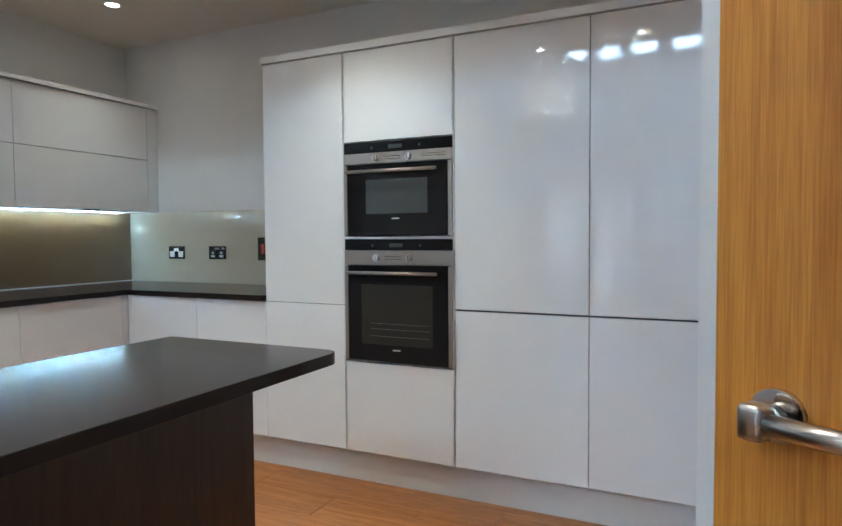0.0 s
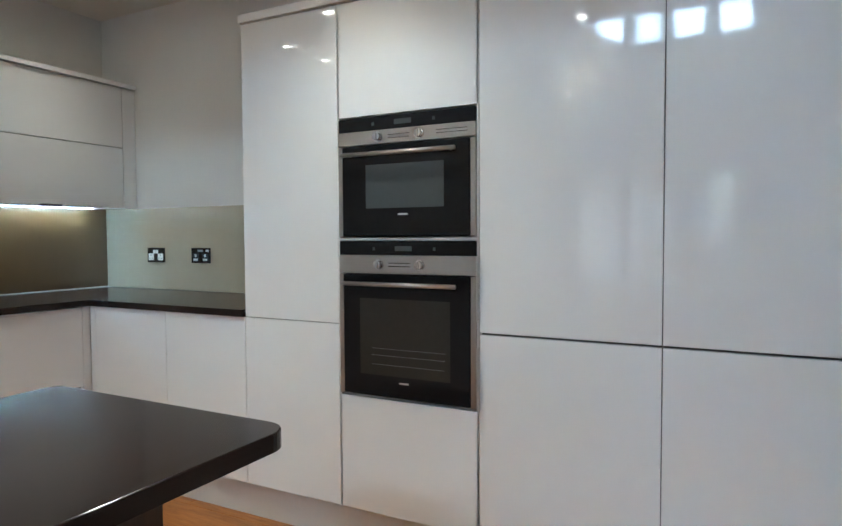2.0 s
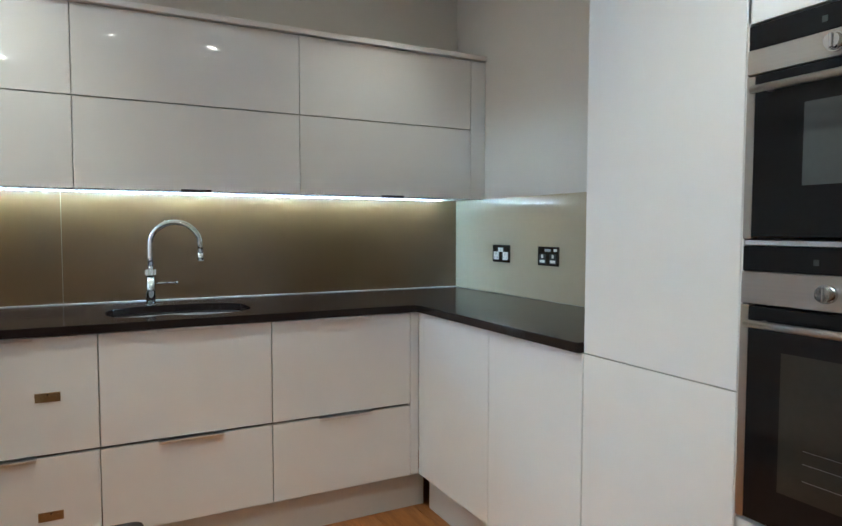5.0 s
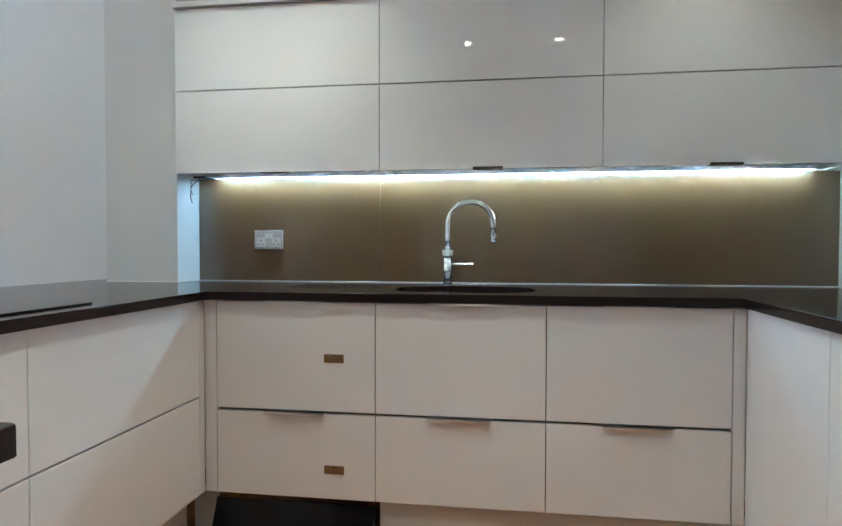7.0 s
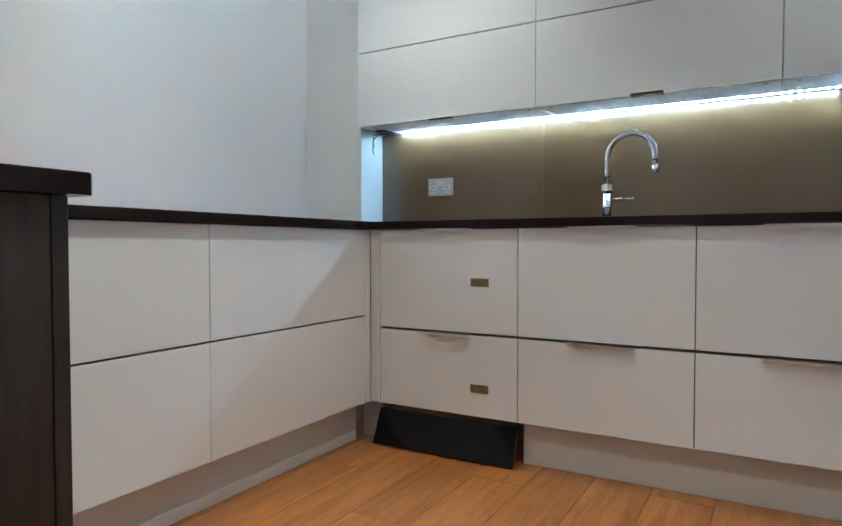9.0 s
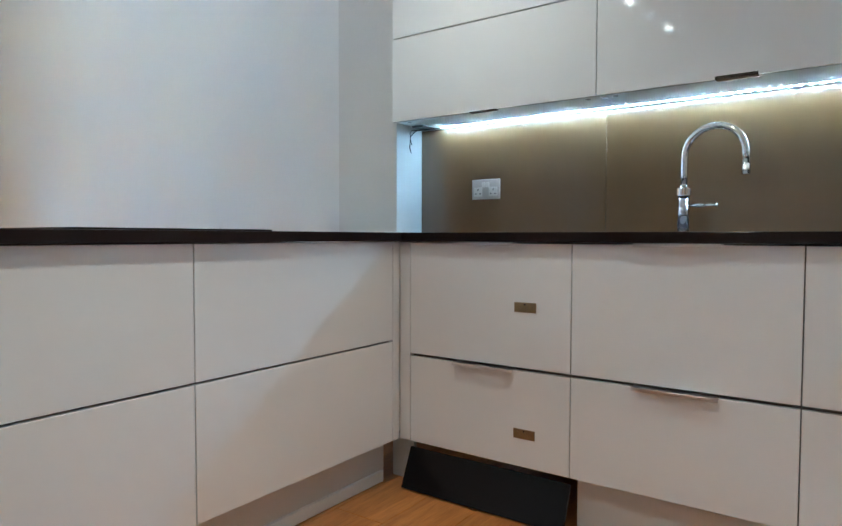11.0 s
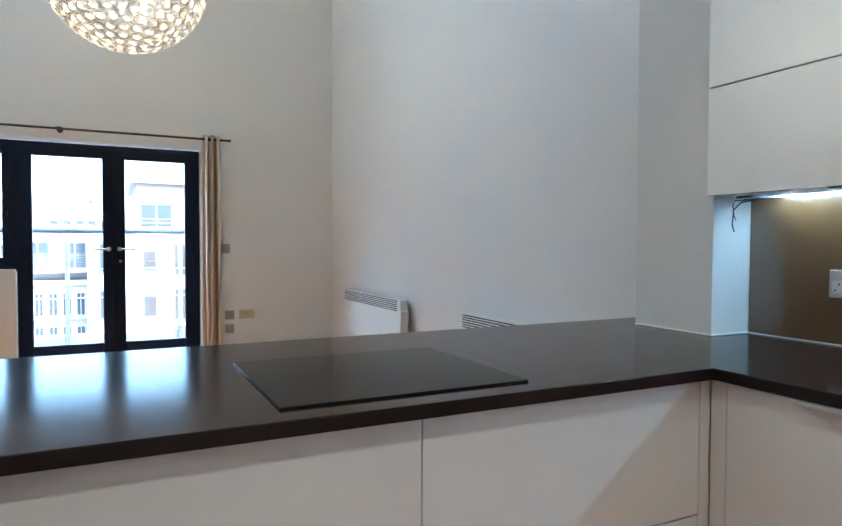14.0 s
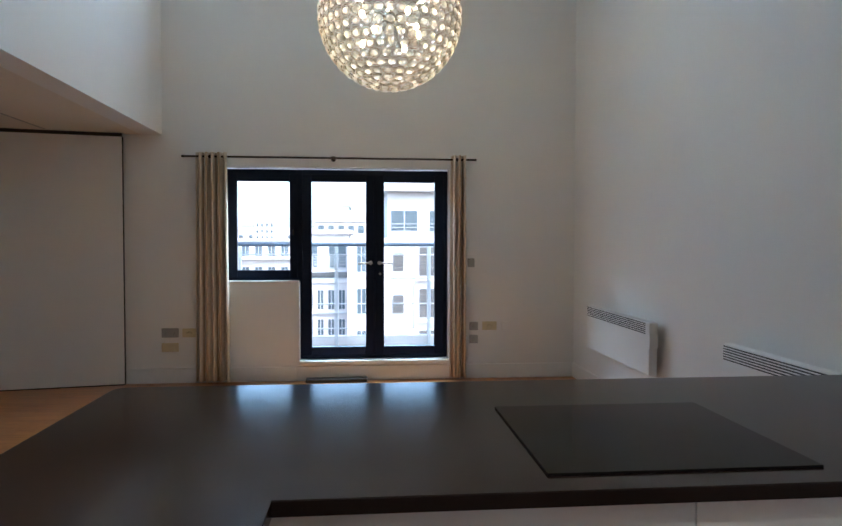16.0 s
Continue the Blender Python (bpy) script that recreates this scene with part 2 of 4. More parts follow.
def box(bm, x0, x1, y0, y1, z0, z1, bev=0.0, seg=1, m=None):
    x0, x1, y0, y1, z0, z1 = min(x0, x1), max(x0, x1), min(y0, y1), max(y0, y1), min(z0, z1), max(z0, z1)
    t = Matrix.Translation(((x0 + x1) / 2, (y0 + y1) / 2, (z0 + z1) / 2)) @ Matrix.Diagonal((x1 - x0, y1 - y0, z1 - z0, 1))
    made = bmesh.ops.create_cube(bm, size=1, matrix=(m @ t) if m else t)["verts"]
    if bev:
        edges = list({e for v in made for e in v.link_edges})
        bmesh.ops.bevel(bm, geom=edges, offset=bev, segments=seg, affect="EDGES", profile=0.5)
    return bm


def boxed(*a, **k):
    return box(bmesh.new(), *a, **k)


def rod(bm, a, b, r, seg=12, r2=None):
    """A round bar from a to b."""
    a, b = Vector(a), Vector(b)
    d = b - a
    m = Matrix.Translation((a + b) / 2) @ d.to_track_quat("Z", "Y").to_matrix().to_4x4()
    bmesh.ops.create_cone(bm, cap_ends=True, segments=seg, radius1=r, radius2=r if r2 is None else r2, depth=d.length, matrix=m)
    return bm


def tube(bm, pts, r, seg=10):
    """A round tube along a line of points."""
    pts = [Vector(p) for p in pts]
    rings = []
    up = Vector((0.31, 0.17, 0.93)).normalized()
    for i, p in enumerate(pts):
        d = (pts[min(i + 1, len(pts) - 1)] - pts[max(i - 1, 0)]).normalized()
        s = d.cross(up).normalized()
        u = s.cross(d)
        rings.append([bm.verts.new(p + r * (math.cos(2 * math.pi * k / seg) * s + math.sin(2 * math.pi * k / seg) * u)) for k in range(seg)])
    for a, b in zip(rings, rings[1:]):
        for k in range(seg):
            bm.faces.new((a[k], a[(k + 1) % seg], b[(k + 1) % seg], b[k]))
    bm.faces.new(rings[0][::-1])
    bm.faces.new(rings[-1])
    return bm


def mesh_of(name, bm, mat, smooth=False):
    bmesh.ops.recalc_face_normals(bm, faces=bm.faces[:])
    me = bpy.data.meshes.new(name)
    bm.to_mesh(me)
    bm.free()
    me.materials.append(mat)
    if smooth:
        for p in me.polygons:
            p.use_smooth = len(p.vertices) == 4
    return me


def part(name, bm, mat, parent=None, label="", smooth=False):
    """Links a bmesh as one mesh object under a thing or a part."""
    ob = new(name, mesh_of(name, bm, mat, smooth))
    if parent is not None:
        ob.parent = parent
        if parent.parent is None:
            ob.matrix_parent_inverse = parent.matrix_basis.inverted()
    if label:
        tagged(ob, label)
    return ob


def thing(name, at, label, category, group=""):
    """An Empty at a thing's base, to parent its parts; the parts are given in world coordinates."""
    ob = new(name)
    ob.empty_display_size = 0.1
    ob.matrix_basis = Matrix.Translation(at)
    return tagged(ob, label, category, group)


def structure(name, bm, mat, label, category):
    return tagged(part(name, bm, mat), label, category, kind="structure")


# ---- structure ----
ZK, ZL, ZS = 2.55, 4.75, 2.41        # kitchen ceiling, living room ceiling, soffit
XW, YN, YS = -0.66, 0.58, -7.0       # west wall, north wall, south wall
XE, XU = 3.228, 3.43                 # east wall of the kitchen, upper wall over the nook

structure("wall_west", boxed(XW - 0.2, XW, YS - 0.3, -2.42, 0, ZL), WALL, "smooth white painted wall two storeys high", "wall")
# from here north the walls and pier carry the shade in their colour
structure("wall_west_kitchen", boxed(XW - 0.2, XW, -2.42, YN + 0.2, 0, ZL), SHADEDWALL, "white painted kitchen wall behind the sink, toned darker for shade", "wall")
structure("wall_north", boxed(XW, 4.07, YN, YN + 0.2, 0, ZK + 0.2), SHADEDWALL, "smooth white painted kitchen wall", "wall")
structure("pier_west", boxed(XW, -0.46, -2.595, -2.245, 0, ZK), SHADEDWALL, "white painted boxed pier beside the wall cabinets", "wall")
bm = bmesh.new()
box(bm, 1.6, 5.5, YS - 0.3, YS, ZS, 3.82)
box(bm, XW, 0.64, YS - 0.3, YS, 0, ZL)
box(bm, 0.64, 2.13, YS - 0.3, YS, 0, 0.155)
box(bm, 2.13, 2.86, YS - 0.3, YS, 0, 0.98)
box(bm, 0.64, 1.6, YS - 0.3, YS, 2.115, 3.82)
box(bm, 1.6, 2.86, YS - 0.3, YS, 2.115, ZS)
box(bm, 2.86, 5.5, YS - 0.3, YS, 0, ZS)
box(bm, 0.64, 5.5, YS - 0.3, YS, 4.36, ZL)
HIGH = [(0.94, 1.35), (1.48, 1.84), (1.96, 2.39), (2.52, 2.94)]
edge = 0.64
for a, b in HIGH:
    box(bm, edge, a, YS - 0.3, YS, 3.82, 4.36)
    edge = b
box(bm, edge, 5.5, YS - 0.3, YS, 3.82, 4.36)
structure("wall_south", bm, WALL, "smooth cream-white painted window wall two storeys high", "wall")
structure("wall_east_kitchen", boxed(XE, 4.00, -1.60, YN, 0, ZK), SHADEDWALL, "white painted wall beside the tall cabinets", "wall")
bm = bmesh.new()
box(bm, 3.80, 4.00, -2.23, -1.60, 0, ZS)
box(bm, 3.80, 4.00, -3.08, -2.23, 2.06, ZS)
box(bm, 3.80, 4.00, -3.25, -3.08, 0, ZS)
structure("wall_east_doorway", bm, WALL, "white painted wall with the entrance doorway", "wall")
structure("wall_nib", boxed(3.125, 3.80, -1.72, -1.603, 0, ZK), WALL, "white painted wall end beside the open door", "wall")
structure("wall_upper_east", boxed(XU, XU + 0.2, YS, -2.07, ZS, ZL), WALL, "white painted upper wall above the open nook", "wall")
structure("wall_bulkhead", boxed(XW, XU + 0.2, -2.07, -1.87, ZK + 0.1, ZL), WALL, "white painted bulkhead above the kitchen edge", "wall")
structure("wall_nook_east", boxed(5.3, 5.5, YS, -3.25, 0, ZS), WALL, "white painted wall of the nook", "wall")
structure("wall_nook_north", boxed(3.80, 5.5, -3.45, -3.25, 0, ZS), WALL, "white painted wall of the nook", "wall")
structure("wall_hall", boxed(5.0, 5.2, -3.25, -1.25, 0, ZS), WALL, "white painted hallway wall", "wall")
structure("wall_hall_north", boxed(4.00, 5.2, -1.25, -1.05, 0, ZS), WALL, "white painted hallway wall", "wall")
structure("ceiling_kitchen", boxed(XW, 4.07, -2.07, YN, ZK, ZK + 0.1), CEILING, "flat white kitchen ceiling with recessed lights", "ceiling")
structure("ceiling_living", boxed(XW - 0.2, XU + 0.2, YS - 0.3, -1.87, ZL, ZL + 0.15), CEILING, "high white ceiling over the living space", "ceiling")
bm = bmesh.new()
box(bm, XU + 0.2, 5.5, YS, -3.25, ZS, ZS + 0.15)
box(bm, XU + 0.2, 5.2, -3.25, -1.05, ZS, ZS + 0.15)
structure("ceiling_soffit", bm, CEILING, "white soffit over the open nook", "ceiling")
structure("floor", boxed(XW - 0.2, 5.5, YS - 0.3, YN + 0.2, -0.2, -0.012), FLOORWOOD, "orange-toned oak plank floor", "floor")

# skirting
bm = bmesh.new()
box(bm, XW + 0.018, 0.60, YS, YS + 0.018, 0.0, 0.145, 0.004)
structure("baseboard_south", bm, TRIM, "white painted skirting board", "skirting")
structure("baseboard_south_east", boxed(2.16, 3.80, YS, YS + 0.018, 0.0, 0.145, 0.004), TRIM, "white painted skirting board", "skirting")
structure("baseboard_south_middle", boxed(0.60, 2.16, YS, YS + 0.018, 0.0, 0.145, 0.004), TRIM, "white painted skirting board under the door sill", "skirting")
structure("baseboard_west", boxed(XW, XW + 0.018, YS, -2.60, 0.0, 0.145, 0.004), TRIM, "white painted skirting board", "skirting")

# ---- French window with side light ----


def ring(bm, x0, x1, z0, z1, w, y0, y1, bev=0.004):
    """A rectangular frame of bars w wide in the xz plane."""
    box(bm, x0, x0 + w, y0, y1, z0, z1, bev)
    box(bm, x1 - w, x1, y0, y1, z0, z1, bev)
    box(bm, x0 + w, x1 - w, y0, y1, z0, z0 + w, bev)
    box(bm, x0 + w, x1 - w, y0, y1, z1 - w, z1, bev)
    return bm


win = thing("window_1", (1.75, -7.1, 0.2), "anthracite-framed French doors with a side window, closed", "window")
win["kind"] = "structure"
bm = bmesh.new()
box(bm, 2.10, 2.16, -7.15, -7.075, 0.205, 2.10, 0.004)
box(bm, 0.645, 0.69, -7.15, -7.075, 0.205, 2.10, 0.004)
box(bm, 0.69, 2.10, -7.15, -7.075, 2.05, 2.10, 0.004)
box(bm, 0.69, 2.10, -7.15, -7.075, 0.205, 0.24, 0.004)
box(bm, 2.16, 2.855, -7.15, -7.075, 2.05, 2.10, 0.004)
box(bm, 2.16, 2.855, -7.15, -7.075, 0.985, 1.03, 0.004)
box(bm, 2.81, 2.855, -7.15, -7.075, 1.03, 2.05, 0.004)
part("window_frame", bm, ANTHRACITE, win)


def pane(parent, x0, x1, z0, z1, y):
    ob = part("pane", boxed(x0, x1, y - 0.01, y + 0.01, z0, z1), PANE, parent)
    ob.visible_shadow = False
    return ob


def leaf(parent, x0, x1, z0, z1, w, bottom, flip):
    bm = bmesh.new()
    box(bm, x0, x0 + w, -7.13, -7.065, z0, z1, 0.006)
    box(bm, x1 - w, x1, -7.13, -7.065, z0, z1, 0.006)
    box(bm, x0 + w, x1 - w, -7.13, -7.065, z0, z0 + bottom, 0.006)
    box(bm, x0 + w, x1 - w, -7.13, -7.065, z1 - 0.075, z1, 0.006)
    lf = part("door_leaf", bm, ANTHRACITE, parent)
    pane(lf, x0 + w, x1 - w, z0 + bottom, z1 - 0.075, -7.095)
    s = 1 if flip else -1
    hx = x0 + 0.045 if flip else x1 - 0.045
    bm = bmesh.new()
    rod(bm, (hx, -7.066, 1.17), (hx, -7.056, 1.17), 0.021, 20)
    rod(bm, (hx, -7.056, 1.17), (hx, -7.015, 1.17), 0.009)
    tube(bm, [(hx, -7.016, 1.17), (hx + s * 0.02, -7.012, 1.17), (hx + s * 0.07, -7.010, 1.168), (hx + s * 0.13, -7.012, 1.163)], 0.009, 8)
    part("handle", bm, STEEL, lf, "brushed steel lever handle", True)


leaf(win, 1.380, 2.106, 0.236, 2.056, 0.092, 0.088, True)
leaf(win, 0.684, 1.380, 0.236, 2.056, 0.092, 0.088, False)
part("meeting_bar", boxed(1.362, 1.398, -7.068, -7.058, 0.245, 2.045, 0.003), ANTHRACITE, win)
side = part("sash", ring(bmesh.new(), 2.154, 2.816, 1.024, 2.056, 0.075, -7.13, -7.07), ANTHRACITE, win)
pane(side, 2.229, 2.741, 1.099, 1.981, -7.10)
bm = boxed(2.183, 2.199, -7.07, -7.05, 1.45, 1.50, 0.003)
part("handle", bm, NICKEL, side, "small dark window handle")
part("lock_cylinder", rod(bmesh.new(), (1.33, -7.066, 1.06), (1.33, -7.05, 1.06), 0.013), STEEL, win)
part("window_sill", boxed(2.135, 2.86, -7.10, -6.985, 0.98, 0.998, 0.004), TRIM, win, "thin white painted sill")
part("threshold", boxed(0.64, 2.13, -7.13, -6.97, 0.158, 0.2, 0.006), TRIM, win, "white painted threshold board")
part("reveal_trim", boxed(2.126, 2.142, -7.07, -6.988, 0.2, 0.98, 0.003), TRIM, win)
for i, (a, b) in enumerate(HIGH):
    hw = thing(f"window_{i + 2}", ((a + b) / 2, -7.15, 3.82), "small high window with a dark frame", "window", "high windows")
    hw["kind"] = "structure"
    part("window_frame", ring(bmesh.new(), a, b, 3.82, 4.36, 0.03, -7.17, -7.11, 0.003), ANTHRACITE, hw)
    pane(hw, a + 0.03, b - 0.03, 3.85, 4.33, -7.14)

# ---- oak entrance door ----


def oak_door():
    """An oak door leaf open into the room, hinged at its origin; it reaches along +x."""
    d = thing("door_1", (0, 0, 0), "open oak veneer door with a satin steel lever handle", "door")
    d["kind"] = "structure"
    part("leaf", boxed(0.0, 0.762, -0.022, 0.022, 0.008, 2.03, 0.002), OAK, d)
    hx = 0.762 - 0.071
    for s in (1, -1):
        bm = bmesh.new()
        rod(bm, (hx, s * 0.022, 1.021), (hx, s * 0.031, 1.021), 0.027, 28)
        rose = part("rose", bm, CHROME, d, "polished steel rose", True)
        bm = bmesh.new()
        rod(bm, (hx, s * 0.03, 1.021), (hx, s * 0.062, 1.021), 0.0125, 20)
        box(bm, hx - 0.012, hx + 0.014, s * 0.05 - 0.0, s * 0.078, 1.003, 1.039, 0.006, 2)
        rod(bm, (hx + 0.005, s * 0.066, 1.021), (hx - 0.130, s * 0.066, 1.021), 0.0105, 20)
        part("lever", bm, STEEL, d, "satin steel lever", True)
    bm = boxed(0.7615, 0.7635, -0.011, 0.011, 0.93, 1.09)
    part("latch_plate", bm, STEEL, d)
    for z in (0.25, 1.0, 1.8):
        part("hinge", rod(bmesh.new(), (-0.006, 0.024, z - 0.05), (-0.006, 0.024, z + 0.05), 0.007), STEEL, d)
    d.matrix_basis = pose(3.786, -2.215, 0, 0, 0, 147.5) @ pose(-0.015, 0, 0.008)
    return d


oak_door()
bm = bmesh.new()
box(bm, 3.79, 4.01, -2.26, -2.228, 0, 2.062, 0.004)
box(bm, 3.79, 4.01, -3.082, -3.05, 0, 2.062, 0.004)
box(bm, 3.79, 4.01, -3.05, -2.26, 2.03, 2.062, 0.004)
structure("trim_doorway", bm, TRIM, "white painted door lining", "door frame")

# ---- kitchen cabinets ----
G = 0.0015   # half the gap between fronts


def front(parent, x0, x1, y0, y1, z0, z1, name="door", label=""):
    return part(name, boxed(x0, x1, y0, y1, z0, z1, 0.0015, 2), GLOSS, parent, label)


def edge_pull(parent, x0, x1, y0, y1, z):
    """A thin folded aluminium pull hooked over the top edge of a front."""
    bm = bmesh.new()
    box(bm, x0, x1, y0, y1, z, z + 0.0025, 0.0006)
    if (x1 - x0) < (y1 - y0):
        box(bm, x1 - 0.0025, x1, y0, y1, z - 0.008, z, 0.0006)
    else:
        box(bm, x0, x1, y1 - 0.0025, y1, z - 0.008, z, 0.0006)
    return part("edge_pull", bm, ALUMINIUM, parent, "slim aluminium edge pull")


# sink run along the west wall: three two-drawer units
SINK_Y = [(-1.828, -1.230), (-1.230, -0.636), (-0.636, -0.040)]
for i, (a, b) in enumerate(SINK_Y):
    u = thing("drawer_unit", (-0.3, (a + b) / 2, 0), "white gloss two-drawer base cabinet on the sink wall", "cabinet", "sink wall cabinets")
    part("body", boxed(-0.60, -0.022, a + 0.001, b - 0.001, 0.165, 0.872), SHADEDCARCASS, u)
    up = front(u, -0.018, 0.0, a + G, b - G, 0.482, 0.8745, "drawer_front")
    lo = front(u, -0.018, 0.0, a + G, b - G, 0.166, 0.472, "drawer_front")
    c = (a + b) / 2
    edge_pull(up, -0.018, 0.020, c - 0.112, c + 0.112, 0.8750)
    edge_pull(lo, -0.018, 0.020, c - 0.112, c + 0.112, 0.4725)
    if i == 0:
        for dr, z in ((up, 0.674), (lo, 0.272)):
            pl = part("control_plate", boxed(0.0, 0.003, -1.418, -1.344, z - 0.0155, z + 0.0155, 0.001), BRASS, dr, "small aged brass plate")
            for k in (-0.02, 0.0, 0.02):
                bm = bmesh.new()
                rod(bm, (0.003, -1.381 + k, z), (0.006, -1.381 + k, z), 0.0075 if k == 0 else 0.006, 14)
                part("button", bm, BRASS, pl, "", True)
            part("button", rod(bmesh.new(), (0.003, -1.381, z + 0.010), (0.005, -1.381, z + 0.010), 0.0028, 8), DARKPLASTIC, pl)
fl = thing("corner_post", (0, -1.85, 0), "white gloss corner filler between base cabinets", "cabinet filler", "corner fillers")
part("filler", boxed(-0.018, 0.0, -1.874, -1.8295, 0.166, 0.8765, 0.001), GLOSS, fl)
part("return", boxed(0.0015, 0.038, -1.893, -1.875, 0.166, 0.8765, 0.001), GLOSS, fl)
fl = thing("corner_post", (0, -0.02, 0), "white gloss corner filler between base cabinets", "cabinet filler", "corner fillers")
part("filler", boxed(-0.018, 0.0, -0.0385, 0.0, 0.166, 0.8765, 0.001), GLOSS, fl)
part("return", boxed(0.0015, 0.042, 0.001, 0.019, 0.166, 0.8765, 0.001), GLOSS, fl)

# hob run: two two-drawer units facing north
for a, b in ((0.040, 0.842), (0.842, 1.652)):
    u = thing("drawer_unit", ((a + b) / 2, -2.15, 0), "wide white gloss two-drawer base cabinet under the hob worktop", "cabinet", "hob run cabinets")
    part("body", boxed(a + 0.001, b - 0.001, -2.45, -1.897, 0.165, 0.872), SHADEDCARCASS, u)
    front(u, a + G, b - G, -1.893, -1.875, 0.5285, 0.8765, "drawer_front")
    front(u, a + G, b - G, -1.893, -1.875, 0.166, 0.5225, "drawer_front")

# north run: two base cabinets
for a, b in ((0.043, 0.542), (0.542, 1.024)):
    u = thing("base_cabinet", ((a + b) / 2, 0.3, 0), "white gloss single-door base cabinet", "cabinet", "north wall base cabinets")
    part("body", boxed(a + 0.001, b - 0.001, 0.022, 0.56, 0.165, 0.872), SHADEDCARCASS, u)
    front(u, a + G, b - G, 0.0, 0.018, 0.166, 0.8765)

# tall run
TALL = [(1.026, 1.507), (1.507, 2.088), (2.088, 2.678), (2.678, 3.180)]
for i, (a, b) in enumerate(TALL):
    if i == 1:
        continue
    u = thing("tall_cabinet", ((a + b) / 2, 0.3, 0), "tall white gloss larder cabinet with two doors", "cabinet", "tall cabinets")
    part("body", boxed(a + 0.001, b - 0.001, 0.022, 0.56, 0.165, 2.092), SHADEDCARCASS, u)
    gap = 0.0015 if i == 0 else 0.004
    top = front(u, a + G, b - G, 0.0, 0.018, 0.879 + gap, 2.090)
    low = front(u, a + G, b - G, 0.0, 0.018, 0.166, 0.879 - gap)
    if i == 2:
        part("edge_pull", boxed(a - 0.001, a + 0.0013, -0.024, 0.018, 0.925, 1.145, 0.0006), ALUMINIUM, top, "slim aluminium edge pull")
        part("edge_pull", boxed(a - 0.001, a + 0.0013, -0.024, 0.018, 0.615, 0.832, 0.0006), ALUMINIUM, low, "slim aluminium edge pull")
    if i > 1:
        part("grip_channel", boxed(a + 0.004, b - 0.004, 0.0185, 0.0215, 0.86, 0.90), SHADOWGAP, u)
a, b = TALL[1]
u = thing("oven_housing", ((a + b) / 2, 0.3, 0), "tall white gloss oven housing with flap and drawer", "cabinet", "tall cabinets")
for k in (a + 0.001, b - 0.008):
    part("side_panel", boxed(k, k + 0.007, 0.0, 0.56, 0.165, 2.092), CARCASS, u)
part("back_panel", boxed(a + 0.008, b - 0.008, 0.54, 0.56, 0.165, 2.092), CARCASS, u)
for y0, z0, z1 in ((0.002, 1.2, 1.21), (0.022, 0.59, 0.610), (0.022, 1.658, 1.675)):
    part("shelf", boxed(a + 0.008, b - 0.008, y0, 0.54, z0, z1), CARCASS, u)
front(u, a + G, b - G, 0.0, 0.018, 1.662, 2.090)
front(u, a + G, b - G, 0.0, 0.018, 0.166, 0.606, "drawer_front")
part("end_panel", boxed(3.1815, 3.226, 0.0, 0.56, 0.0, 2.130, 0.001), GLOSS, thing("filler_panel", (3.2, 0.3, 0), "white gloss filler panel at the end of the tall cabinets", "cabinet filler"))
crn = thing("cornice", (2.1, 0.2, 2.092), "flat white gloss top panel over the tall cabinets", "cornice", "cornices")
part("panel", boxed(1.022, 3.1805, -0.012, 0.56, 2.0935, 2.130, 0.002), GLOSS, crn)

# upper cabinets
UPPER = [(-2.200, -1.298), (-1.298, -0.408), (-0.408, 0.490)]
for i, (a, b) in enumerate(UPPER):
    u = thing("wall_cabinet", (-0.5, (a + b) / 2, 1.39), "white gloss wall cabinet with two lift-up flap doors", "cabinet", "wall cabinets")
    part("body", boxed(-0.652, -0.392, a + 0.001, b - 0.001, 1.392, 2.092), CARCASS, u)
    front(u, -0.388, -0.37, a + G, b - G, 1.7425, 2.090)
    lo = front(u, -0.388, -0.37, a + G, b - G, 1.388, 1.7375)
    c = (a + b) / 2
    bm = bmesh.new()
    px = -0.364 if i == 0 else -0.350
    box(bm, -0.388, px, c - 0.06, c + 0.06, 1.3845, 1.387, 0.0006)
    box(bm, px - 0.0025, px, c - 0.06, c + 0.06, 1.3865, 1.388 if i == 0 else 1.394, 0.0006)
    part("edge_pull", bm, NICKEL, lo, "slim aluminium edge pull")
    for k in (a + 0.05, b - 0.05):
        part("fixing_cap", rod(bmesh.new(), (-0.43, k, 1.390), (-0.43, k, 1.3925), 0.009, 12), GREYPLASTIC, u)
fl = thing("wall_cabinet_filler", (-0.5, 0.52, 1.39), "white gloss filler beside the wall cabinets", "cabinet filler")
part("panel", boxed(-0.652, -0.37, 0.4915, 0.578, 1.388, 2.090, 0.001), GLOSS, fl)
crn = thing("cornice", (-0.5, -0.8, 2.092), "flat white gloss top panel over the wall cabinets", "cornice", "cornices")
part("panel", boxed(-0.652, -0.352, -2.205, 0.578, 2.0935, 2.118, 0.002), GLOSS, crn)

# plinths
for name, b8 in (("plinth_sink", (-0.07, -0.055, -1.225, 0.0545)), ("plinth_hob", (0.0, 1.654, -1.965, -1.95)), ("plinth_north", (-0.0, 3.226, 0.055, 0.07))):
    x0, x1, y0, y1 = b8
    structure(name, boxed(x0, x1, y0, y1, 0.0, 0.16, 0.001), PLINTH, "matt off-white cabinet plinth", "plinth")
structure("plinth_corner", boxed(-0.07, -0.055, -1.9495, -1.85, 0.0, 0.16, 0.001), PLINTH, "matt off-white cabinet plinth", "plinth")
